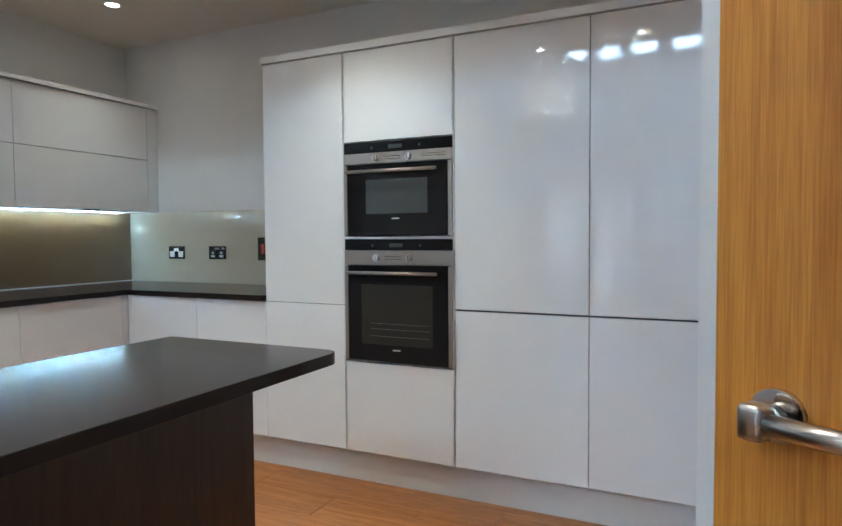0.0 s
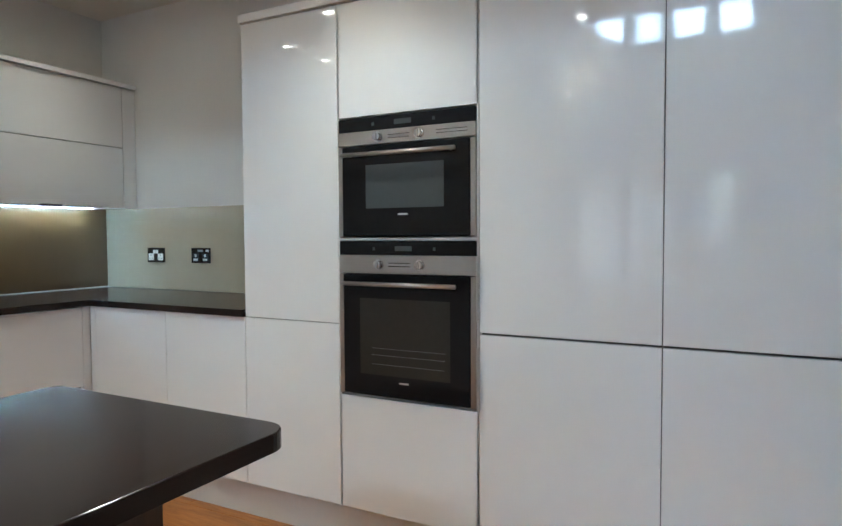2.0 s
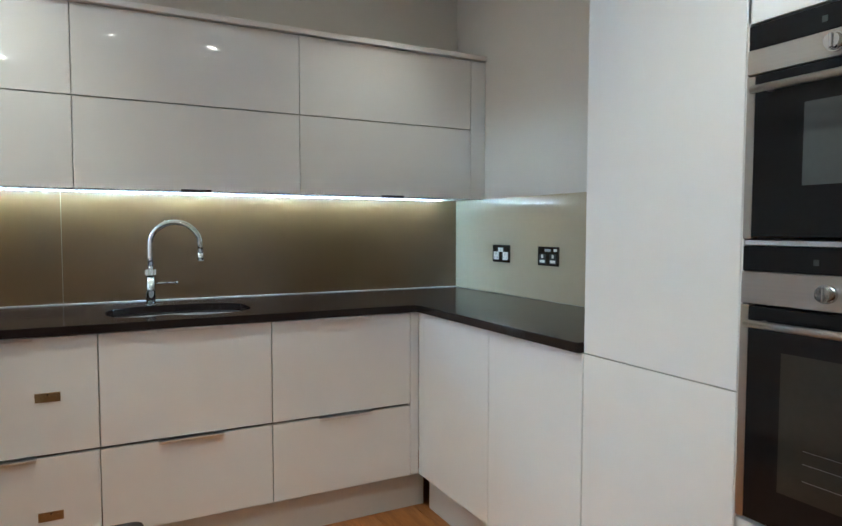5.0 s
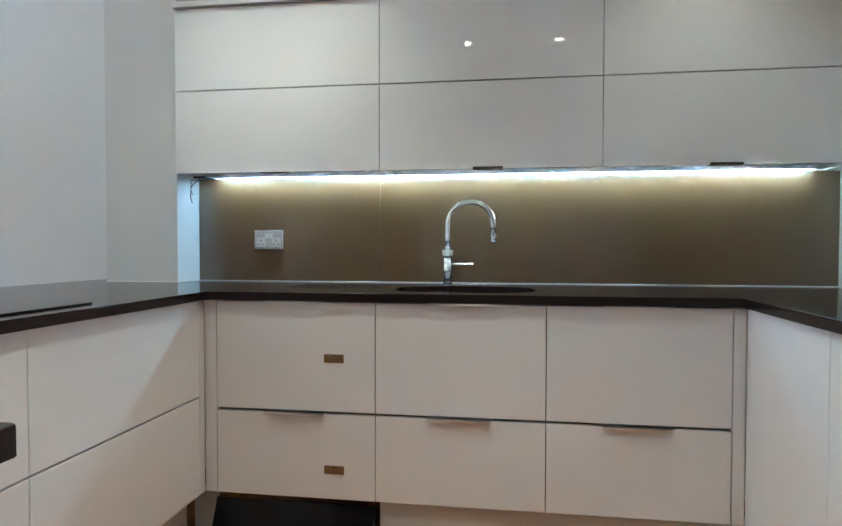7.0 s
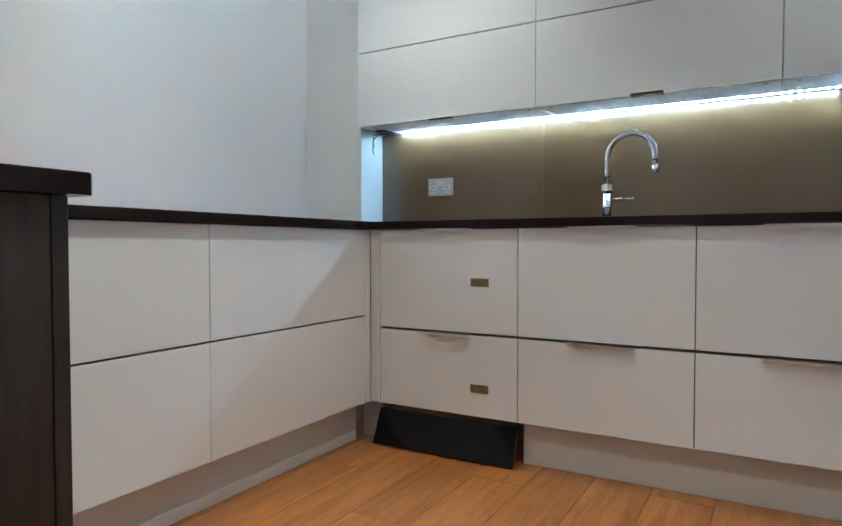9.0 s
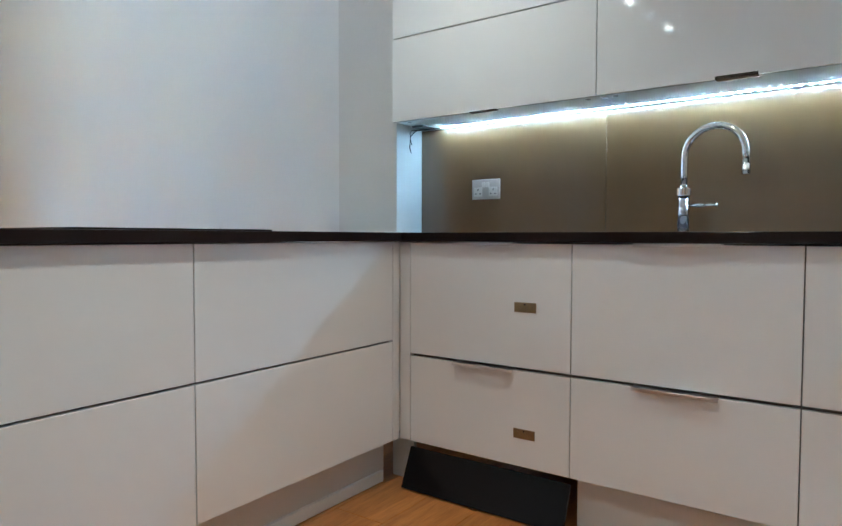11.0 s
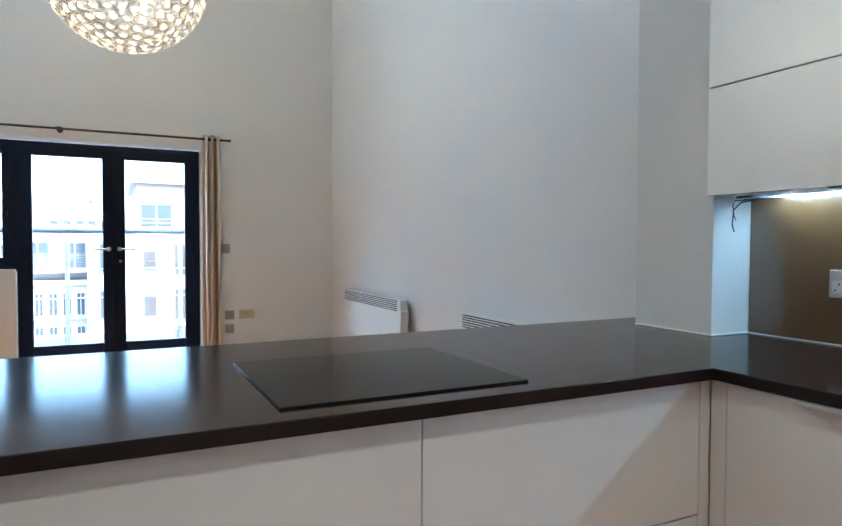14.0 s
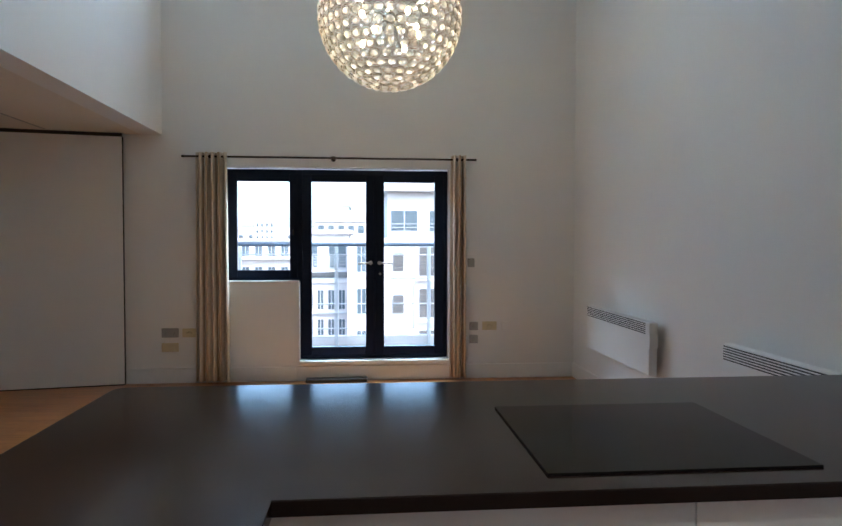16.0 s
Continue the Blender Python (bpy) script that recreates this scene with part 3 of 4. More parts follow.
structure("plinth_lip", boxed(0.02, 1.652, -1.9485, -1.934, 0.0, 0.040, 0.002), TRIM, "white strip along the foot of the hob plinth", "trim")
kb = thing("loose_plinth_panel", (0.0, -1.53, 0), "loose black glossy plinth panel leaning under the drawers", "plinth panel")
part("panel", boxed(-0.006, 0.006, -1.84, -1.235, 0.004, 0.150, 0.001, m=Matrix.Translation((0.035, 0, 0)) @ pose(0, 0, 0, 0, -24, 0)), BLACKGLASS, kb)

# ---- worktop ----
SINK_C, SINK_A, SINK_B = (-0.262, -0.935), 0.190, 0.268


def sink_loop(shrink=0.0, n=48):
    """The waisted outline of the one-and-a-half bowl."""
    pts = []
    for k in range(n):
        t = 2 * math.pi * k / n
        c, s = math.cos(t), math.sin(t)
        x = (SINK_A - shrink) * math.copysign(abs(c) ** 0.7, c)
        y = (SINK_B - shrink) * math.copysign(abs(s) ** 0.8, s)
        waist = 1 - 0.30 * math.exp(-((y + 0.065) / 0.055) ** 2) * (1 if c > 0 else 0.15)
        pts.append((SINK_C[0] + x * waist, SINK_C[1] + y))
    return pts


def rounded(cx, cy, r, a0, a1, n=8):
    return [(cx + r * math.cos(radians(a0 + (a1 - a0) * k / n)), cy + r * math.sin(radians(a0 + (a1 - a0) * k / n))) for k in range(n + 1)]


ARM_E, ARM_W, ARM_N, TOP_S = 2.252, 1.635, -1.190, -2.775
outline = [(-0.652, 0.572), (-0.652, -2.243), (-0.458, -2.243), (-0.458, -2.597), (-0.657, -2.597), (-0.657, TOP_S)]
outline += rounded(ARM_E - 0.05, TOP_S + 0.05, 0.05, -90, 0)
outline += rounded(ARM_E - 0.05, ARM_N - 0.05, 0.05, 0, 90)
outline += rounded(ARM_W + 0.012, ARM_N - 0.012, 0.012, 90, 180, 3)
outline += [(ARM_W, -1.853), (0.020, -1.853), (0.020, -0.020), (1.022, -0.020), (1.022, 0.572)]
bm = bmesh.new()
for loop in (outline, sink_loop()):
    vs = [bm.verts.new((x, y, 0.8800)) for x, y in loop]
    for p, q in zip(vs, vs[1:] + vs[:1]):
        bm.edges.new((p, q))
bmesh.ops.triangle_fill(bm, use_beauty=True, use_dissolve=False, edges=bm.edges[:])
ext = bmesh.ops.extrude_face_region(bm, geom=bm.faces[:])
bmesh.ops.translate(bm, vec=(0, 0, 0.0300), verts=[v for v in ext["geom"] if isinstance(v, bmesh.types.BMVert)])
bmesh.ops.recalc_face_normals(bm, faces=bm.faces[:])
sharp = [e for e in bm.edges if len(e.link_faces) == 2 and all(v.co.z > 0.9 for v in e.verts) and abs(e.calc_face_angle()) > 1.0]
bmesh.ops.bevel(bm, geom=sharp, offset=0.0025, segments=2, affect="EDGES", profile=0.5)
wt = thing("worktop", (0, -1, 0.8800), "dark brown stone worktop with a peninsula and breakfast bar end", "worktop")
part("slab", bm, WORKTOP, wt)
bm = bmesh.new()
for k in range(5):
    box(bm, -0.47 + 0.055 * k, -0.4675 + 0.055 * k, -1.66, -1.27, 0.9098, 0.9106, 0.0003)
part("drainer_groove", bm, WORKTOP, wt, "fine drainer grooves")
part("upstand_seal", boxed(-0.651, -0.642, -2.24, 0.57, 0.910, 0.914, 0.001), TRIM, wt, "pale silicone seal")

# sink bowl
bm = bmesh.new()
levels = [(0.0, 0.877), (-0.003, 0.8765), (0.004, 0.80), (0.02, 0.735), (0.06, 0.722)]
rings = [[bm.verts.new((x, y, z)) for x, y in sink_loop(s)] for s, z in levels]
for a, b in zip(rings, rings[1:]):
    for k in range(len(a)):
        bm.faces.new((a[k], a[(k + 1) % len(a)], b[(k + 1) % len(a)], b[k]))
bm.faces.new(rings[-1])
snk = thing("sink", (SINK_C[0], SINK_C[1], 0.722), "undermounted stainless steel one-and-a-half bowl sink", "sink")
part("bowl", bm, SINKSTEEL, snk, "", True)
part("drain", rod(bmesh.new(), (-0.275, -0.80, 0.7225), (-0.275, -0.80, 0.726), 0.04, 24), CHROME, snk)

# tap
tp = thing("kitchen_tap", (-0.478, -1.026, 0.91), "polished chrome swan-neck kitchen tap", "tap")
bm = bmesh.new()
rod(bm, (-0.478, -1.026, 0.910), (-0.478, -1.026, 0.914), 0.0225, 28)
rod(bm, (-0.478, -1.026, 0.916), (-0.478, -1.026, 1.035), 0.0185, 28)
part("body", bm, CHROME, tp, "", True)
bm = bmesh.new()
rod(bm, (-0.478, -1.026, 1.036), (-0.478, -1.026, 1.062), 0.0205, 28)
for k in range(20):
    t = 2 * math.pi * k / 20
    box(bm, -0.4795 + 0.0205 * math.cos(t), -0.4765 + 0.0205 * math.cos(t), -1.0275 + 0.0205 * math.sin(t), -1.0245 + 0.0205 * math.sin(t), 1.038, 1.060)
part("collar", bm, CHROME, tp, "knurled chrome collar")
arc = [(-0.478, -1.026, 1.06), (-0.478, -1.026, 1.11), (-0.478, -1.026, 1.165)]
arc += [(-0.478 + 0.05 * (1 - math.cos(radians(a))) / 2, -0.929 - 0.097 * math.cos(radians(a)), 1.165 + 0.094 * math.sin(radians(a))) for a in range(10, 180, 10)]
arc += [(-0.428, -0.832, 1.165), (-0.428, -0.831, 1.125)]
part("spout", tube(bmesh.new(), arc, 0.0120, 16), CHROME, tp, "", True)
part("nozzle", rod(bmesh.new(), (-0.428, -0.831, 1.095), (-0.428, -0.831, 1.127), 0.0128, 20), CHROME, tp, "", True)
bm = bmesh.new()
rod(bm, (-0.478, -1.006, 1.002), (-0.478, -0.962, 1.002), 0.0055, 12)
rod(bm, (-0.478, -0.962, 1.002), (-0.478, -0.925, 1.002), 0.0038, 12)
rod(bm, (-0.478, -0.926, 1.002), (-0.478, -0.918, 1.002), 0.0065, 12)
part("lever", bm, CHROME, tp, "slim chrome side lever", True)

# hob
hb = thing("induction_hob", (0.83, -2.18, 0.91), "frameless black glass induction hob set on the worktop", "hob")
part("glass", boxed(0.544, 1.117, -2.432, -1.926, 0.9102, 0.9152, 0.0015, 2), HOBGLASS, hb)

# breakfast bar support
bs = thing("bar_support", (1.81, -1.8, 0), "dark walnut veneered support under the breakfast bar", "cabinet")
part("west_panel", boxed(1.655, 1.677, -2.46, -1.219, 0.0, 0.8795, 0.001), WALNUT, bs)
part("east_panel", boxed(1.953, 1.975, -2.46, -1.219, 0.0, 0.8795, 0.001), WALNUT, bs)
part("end_panel", boxed(1.678, 1.952, -1.241, -1.220, 0.0, 0.8795, 0.001), WALNUT, bs)
part("back_panel", boxed(0.02, 1.952, -2.48, -2.462, 0.0, 0.8795, 0.001), WALNUT, bs)

# splashbacks
sp = thing("glass_splashback", (-0.65, -0.8, 0.914), "glossy bronze back-painted glass splashback behind the sink", "splashback")
for a, b in ((-2.243, -1.3555), (-1.3545, 0.577)):
    part("glass_sheet", boxed(-0.6585, -0.652, a, b, 0.9105, 1.392, 0.0008), BRONZE, sp)
sp = thing("glass_splashback", (0.2, 0.575, 0.914), "glossy pale taupe glass splashback on the north wall", "splashback")
part("panel", boxed(-0.651, 1.024, 0.5725, 0.579, 0.9105, 1.388, 0.001), TAUPE, sp)

# led strip
ls = thing("led_strip", (-0.6, -0.83, 1.39), "cold white LED strip under the wall cabinets", "light strip")
part("tape", boxed(-0.619, -0.605, -2.13, 0.462, 1.3908, 1.3918), WHITEPLASTIC, ls)
bm = bmesh.new()
k = -2.12
while k < 0.455:
    box(bm, -0.6145, -0.6095, k - 0.0055, k + 0.0055, 1.3900, 1.3906)
    k += 0.0295
tagged(part("diode", bm, LED, ls, "glowing LED diodes"), kind="stuff")
cb = thing("loose_cable", (-0.5, -2.2, 1.39), "loose thin black LED cable hanging in the corner", "cable")
part("wire", tube(bmesh.new(), [(-0.60, -2.10, 1.388), (-0.57, -2.15, 1.382), (-0.53, -2.19, 1.372), (-0.51, -2.205, 1.345), (-0.515, -2.21, 1.32), (-0.505, -2.205, 1.295), (-0.51, -2.20, 1.27)], 0.0022, 6), DARKPLASTIC, cb, "", True)
part("wire", tube(bmesh.new(), [(-0.59, -2.12, 1.386), (-0.55, -2.23, 1.38), (-0.50, -2.20, 1.36), (-0.525, -2.215, 1.33), (-0.53, -2.21, 1.31)], 0.0022, 6), DARKPLASTIC, cb, "", True)
part("connector", boxed(-0.60, -0.50, -2.19, -2.13, 1.383, 1.3915, 0.002), DARKPLASTIC, cb)


# white tube and tabs added to draw the bright joint between two cabinet bodies
cb = thing("bright_joint_line", (-0.54, -1.287, 1.389), "thin white line added along the bright joint between two wall cabinets", "cable")
part("wire", tube(bmesh.new(), [(-0.40, -1.293, 1.3895), (-0.452, -1.291, 1.389), (-0.54, -1.280, 1.3888), (-0.606, -1.284, 1.389)], 0.0024, 8), WHITEPLASTIC, cb, "", True)
for q in (-0.43, -0.57):
    part("joint_tab", boxed(q - 0.004, q + 0.004, -1.296, -1.274, 1.3862, 1.3912, 0.0008), WHITEPLASTIC, cb)

sl = thing("silicone_bead", (-0.45, -2.42, 0.911), "thin white silicone bead along the worktop edge by the pier", "sealant")
part("bead", boxed(-0.4595, -0.4535, -2.595, -2.245, 0.9102, 0.9162, 0.002), TRIM, sl)
part("bead", boxed(-0.652, -0.4535, -2.2445, -2.2385, 0.9102, 0.9162, 0.002), TRIM, sl)


# ---- ovens ----
def oven(name, label, zb, zt, z_steel0, z_steel1, hz, win_box, kx):
    o = thing(name, (1.8, 0.2, zb), label, "oven", "built-in ovens")
    x0, x1 = 1.5165, 2.0795
    part("body", boxed(x0 + 0.002, x1 - 0.002, 0.012, 0.48, zb + 0.004, zt - 0.004), SHADOWGAP, o)
    part("display_panel", boxed(x0, x1, -0.006, 0.011, z_steel1 + 0.001, zt, 0.001), BLACKGLASS, o)
    part("display", boxed(1.76, 1.83, -0.0075, -0.0062, z_steel1 + 0.016, z_steel1 + 0.034), OVENGLASS, o, "small grey display")
    for s in (1.67, 1.92):
        part("symbol", boxed(s - 0.005, s + 0.005, -0.0075, -0.0062, z_steel1 + 0.018, z_steel1 + 0.030), OVENGLASS, o)
    ctl = part("control_panel", boxed(x0, x1, -0.010, 0.011, z_steel0, z_steel1, 0.0015), STEEL, o, "brushed steel control panel")
    zc = (z_steel0 + z_steel1) / 2
    for k in kx:
        bm = bmesh.new()
        rod(bm, (k, -0.010, zc), (k, -0.018, zc), 0.0185, 28)
        rod(bm, (k, -0.018, zc), (k, -0.030, zc), 0.0155, 28, 0.0145)
        box(bm, k - 0.003, k + 0.003, -0.034, -0.029, zc - 0.013, zc + 0.013, 0.001)
        part("knob", bm, CHROME, ctl, "ribbed chrome knob")
    for q in (0.004, -0.008):
        part("marking", boxed(kx[0] + 0.04, kx[1] - 0.04, -0.0107, -0.0102, zc + q, zc + q + 0.003), NICKEL, ctl)
    if zb > 1.0:
        for q in (0.006, -0.005):
            part("marking", boxed(1.93, 2.05, -0.0107, -0.0102, zc + q, zc + q + 0.0025), NICKEL, ctl)
    for k in (x0, x1 - 0.020):
        part("side_trim", boxed(k, k + 0.020, -0.010, 0.011, zb, z_steel0 - 0.003, 0.0015), STEEL, o, "brushed steel side trim")
    dr = part("door", boxed(x0 + 0.021, x1 - 0.021, -0.014, 0.010, zb + 0.004, z_steel0 - 0.004, 0.0015), BLACKGLASS, o, "black glass oven door")
    wx0, wx1, wz0, wz1 = win_box
    part("door_window", boxed(wx0, wx1, -0.0150, -0.0142, wz0, wz1), OVENGLASS if zb > 1.0 else SMOKED, dr, "smoked viewing window")
    if zb < 1.0:
        for q in (0.28, 0.52, 0.70):
            part("rack", boxed(wx0 + 0.05, wx1 - 0.02, -0.0156, -0.0152, wz0 + (wz1 - wz0) * q * 0.5, wz0 + (wz1 - wz0) * q * 0.5 + 0.0012), SINKSTEEL, dr)
    part("badge", boxed(1.779, 1.818, -0.0152, -0.0142, wz0 - 0.026, wz0 - 0.020), ALUMINIUM, dr, "small pale badge bar")
    bm = bmesh.new()
    rod(bm, (x0 + 0.034, -0.044, hz), (x1 - 0.062, -0.044, hz), 0.0080, 16)
    for k in (x0 + 0.06, x1 - 0.09):
        rod(bm, (k, -0.014, hz), (k, -0.044, hz), 0.006, 12)
    part("handle", bm, STEEL, dr, "brushed steel bar handle", True)


oven("compact_oven", "built-in compact oven with steel trim and black glass", 1.213, 1.655, 1.553, 1.604, 1.515, (1.642, 1.962, 1.318, 1.478), (1.695, 1.865))
oven("built_in_oven", "built-in single oven with steel trim and black glass", 0.616, 1.198, 1.077, 1.145, 1.040, (1.612, 1.985, 0.700, 0.985), (1.695, 1.865))


# ---- sockets and switches ----
def socket(at, face, w, h, plate, insert, label, kind="double", parent_name="wall_socket", category="socket", group="wall sockets"):
    """A wall plate centred at 'at', facing +x, -y or +y."""
    m = Matrix.Translation(at) @ {"x": pose(0, 0, 0, 0, 0, 90), "s": pose(0, 0, 0), "n": pose(0, 0, 0, 0, 0, 180)}[face]
    s = thing(parent_name, at, label, category, group)
    pl = part("plate", boxed(-w / 2, w / 2, -0.007, 0.0, -h / 2, h / 2, 0.002, m=m), plate, s)
    if kind == "double":
        for q in (-1, 1):
            part("outlet", boxed(q * w * 0.27 - w * 0.15, q * w * 0.27 + w * 0.15, -0.0095, -0.007, -h * 0.36, h * 0.10, 0.001, m=m), insert, pl)
            for dx, dz, ww, hh in ((0, -0.002, 0.004, 0.008), (-0.011, -0.020, 0.007, 0.004), (0.011, -0.020, 0.007, 0.004)):
                part("slot", boxed(q * w * 0.27 + dx - ww / 2, q * w * 0.27 + dx + ww / 2, -0.0100, -0.0096, dz - hh / 2, dz + hh / 2, m=m), DARKPLASTIC, pl)
            part("rocker", boxed(q * w * 0.075 - w * 0.06, q * w * 0.075 + w * 0.06, -0.011, -0.007, h * 0.10, h * 0.34, 0.001, m=m), insert, pl)
    elif kind == "usb":
        for q in (-1, 1):
            part("outlet", boxed(q * w * 0.25 - w * 0.16, q * w * 0.25 + w * 0.16, -0.0090, -0.007, -h * 0.40, h * 0.12, 0.001, m=m), DARKPLASTIC, pl)
            part("slot", boxed(q * w * 0.25 - 0.017, q * w * 0.25 + 0.017, -0.0097, -0.0091, -h * 0.34, -h * 0.20, m=m), insert, pl, "pale shutter bar")
            part("slot", boxed(q * w * 0.25 - 0.007, q * w * 0.25 + 0.007, -0.0097, -0.0091, -h * 0.10, h * 0.08, m=m), insert, pl, "pale shutter bar")
        part("rocker", boxed(-w * 0.14, w * 0.14, -0.010, -0.007, h * 0.24, h * 0.38, 0.001, m=m), GREYPLASTIC, pl)
        part("port", boxed(w * 0.28, w * 0.43, -0.0085, -0.007, h * 0.26, h * 0.38, m=m), insert, pl, "pale charging port")
    elif kind == "dots":
        for q in (-0.022, -0.008, 0.008, 0.022):
            part("port", boxed(q - 0.004, q + 0.004, -0.0078, -0.007, -0.004 + (0.008 if abs(q) < 0.01 else 0), 0.004 + (0.008 if abs(q) < 0.01 else 0), m=m), DARKPLASTIC, pl)
    elif kind == "single":
        for dx, dz in ((0, 0.012), (-0.011, -0.008), (0.011, -0.008)):
            part("slot", boxed(dx - 0.003, dx + 0.003, -0.0078, -0.007, dz - 0.004, dz + 0.004, m=m), DARKPLASTIC, pl)
    elif kind == "switch":
        part("rocker", boxed(-w * 0.14, w * 0.14, -0.011, -0.007, -h * 0.22, h * 0.22, 0.001, m=m), insert, pl)
    return s


socket((-0.200, 0.5725, 1.112), "s", 0.146, 0.086, NICKEL, WHITEPLASTIC, "black nickel double socket with white inserts")
socket((0.165, 0.5725, 1.112), "s", 0.146, 0.086, NICKEL, WHITEPLASTIC, "black nickel double socket with dark inserts and a port", "usb")
socket((0.545, 0.5725, 1.138), "s", 0.086, 0.146, NICKEL, REDPLASTIC, "black nickel cooker switch with a red rocker", "switch", "cooker_switch", "switch", "wall switches")
socket((-0.652, -1.891, 1.105), "x", 0.140, 0.088, ALUMINIUM, WHITEPLASTIC, "brushed steel double socket with white inserts")
socket((XE, -0.06, 1.125), "x", 0.060, 0.120, WHITEPLASTIC, WHITEPLASTIC, "white single light switch", "switch", "light_switch", "switch", "wall switches").matrix_basis = Matrix.Translation((XE, -0.06, 1.125)) @ pose(0, 0, 0, 0, 0, 180)
socket((0.382, YS, 0.530), "n", 0.086, 0.086, GREYPLASTIC, GREYPLASTIC, "grey single outlet plate on the window wall", "single")
socket((0.382, YS, 0.398), "n", 0.086, 0.086, GREYPLASTIC, GREYPLASTIC, "grey single outlet plate on the window wall", "single")
socket((0.220, YS, 0.532), "n", 0.146, 0.086, CREAMPLASTIC, CREAMPLASTIC, "cream aerial outlet plate with dark ports", "dots")
socket((0.055, YS, 0.530), "n", 0.086, 0.086, WHITEPLASTIC, WHITEPLASTIC, "white blank outlet plate on the window wall", "blank")
socket((0.412, YS, 1.173), "n", 0.070, 0.086, GREYPLASTIC, GREYPLASTIC, "grey light switch beside the curtain", "switch", "light_switch", "switch", "wall switches")
socket((3.372, YS, 0.492), "n", 0.160, 0.090, GREYPLASTIC, GREYPLASTIC, "grey double socket on the window wall", "double")
socket((3.372, YS, 0.350), "n", 0.160, 0.086, CREAMPLASTIC, CREAMPLASTIC, "dull cream outlet plate on the window wall", "blank")
socket((3.190, YS, 0.490), "n", 0.130, 0.086, CREAMPLASTIC, CREAMPLASTIC, "cream aerial outlet plate with dark ports", "dots")


# ---- ceiling downlights ----
def downlight(x, y, z):
    d = thing("downlight", (x, y, z), "small round recessed ceiling downlight, lit", "downlight", "ceiling downlights")
    bm = bmesh.new()
    n, r0, r1 = 24, 0.033, 0.046
    loops = [[bm.verts.new((x + r * math.cos(2 * math.pi * k / n), y + r * math.sin(2 * math.pi * k / n), zz)) for k in range(n)] for r, zz in ((r0, z - 0.001), (r0 + 0.002, z - 0.006), (r1, z - 0.004), (r1, z))]
    for a, b in zip(loops, loops[1:]):
        for k in range(n):
            bm.faces.new((a[k], a[(k + 1) % n], b[(k + 1) % n], b[k]))
    part("bezel", bm, TRIM, d, "white bezel", True)
    part("lamp", rod(bmesh.new(), (x, y, z - 0.002), (x, y, z - 0.0005), 0.031, 20), SPOTGLOW, d, "glowing lamp face")


for dx, dy in DOWNLIGHTS:
    downlight(dx, dy, ZK)


# ---- living room things ----
def heater(y0, y1):
    h = thing("panel_heater", (-0.6, (y0 + y1) / 2, 0.42), "slim white wall-mounted electric panel heater", "heater", "panel heaters")
    x0, x1 = -0.612, -0.548
    case = part("case", boxed(x0, x1, y0, y1, 0.415, 0.80, 0.008, 2), TRIM, h)
    for k in range(6):
        z = 0.788 - 0.0145 * k
        part("louvre_slot", boxed(x1 - 0.001, x1 + 0.0012, y0 + 0.012, y1 - 0.06, z - 0.0035, z + 0.0035), DARKPLASTIC, case)
    part("control_box", boxed(x0 + 0.005, x1 + 0.006, y1 + 0.001, y1 + 0.022, 0.62, 0.72, 0.004), TRIM, h)
    for k in (y0 + 0.25, y1 - 0.25):
        part("bracket", boxed(XW + 0.001, x0 - 0.001, k - 0.02, k + 0.02, 0.46, 0.74), GREYPLASTIC, h)


heater(-6.305, -5.04)
heater(-4.12, -2.95)


def curtain(x0, x1, folds, seed, z0=0.03, z1=2.235):
    c = thing("curtain", ((x0 + x1) / 2, -6.9, 0.03), "cream eyelet curtain with bronze stripes, drawn open", "curtain", "curtains")
    rng = random.Random(seed)
    bm = bmesh.new()
    uvl = bm.loops.layers.uv.new("cloth")
    n, rows = folds * 12, 14
    off = [rng.uniform(-0.012, 0.012) for _ in range(folds + 2)]
    grid, us = [], []
    for j in range(rows + 1):
        z = z0 + (z1 - z0) * j / rows
        line = []
        for i in range(n + 1):
            f = i / n * folds
            w = 1 + 0.10 * (1 - j / rows)
            mid = (x0 + x1) / 2
            x = x0 + (x1 - x0) * i / n + off[int(f)] * math.sin(math.pi * (f % 1)) * (1 - j / rows)
            y = -6.905 + 0.036 * math.sin(2 * math.pi * f) + 0.008 * math.sin(5 * f + 2.0 * j / rows)
            line.append(bm.verts.new((mid + (x - mid) * w, y, z)))
        grid.append(line)
    for j in range(rows):
        for i in range(n):
            fc = bm.faces.new((grid[j][i], grid[j][i + 1], grid[j + 1][i + 1], grid[j + 1][i]))
            for lp, (ii, jj) in zip(fc.loops, ((i, j), (i + 1, j), (i + 1, j + 1), (i, j + 1))):
                lp[uvl].uv = (ii / n * folds * 1.5, jj / rows)
    ob = part("cloth", bm, CLOTH, c, "", True)
    sol = ob.modifiers.new("thickness", "SOLIDIFY")
    sol.thickness = 0.004
    for f in range(folds):
        x = x0 + (x1 - x0) * (f + 0.5) / folds
        bm = bmesh.new()
        bmesh.ops.create_cone(bm, cap_ends=False, segments=16, radius1=0.021, radius2=0.021, depth=0.004, matrix=Matrix.Translation((x, -6.905, 2.196)) @ pose(0, 0, 0, 0, 90, 0))
        part("eyelet", bm, BRASS, c)


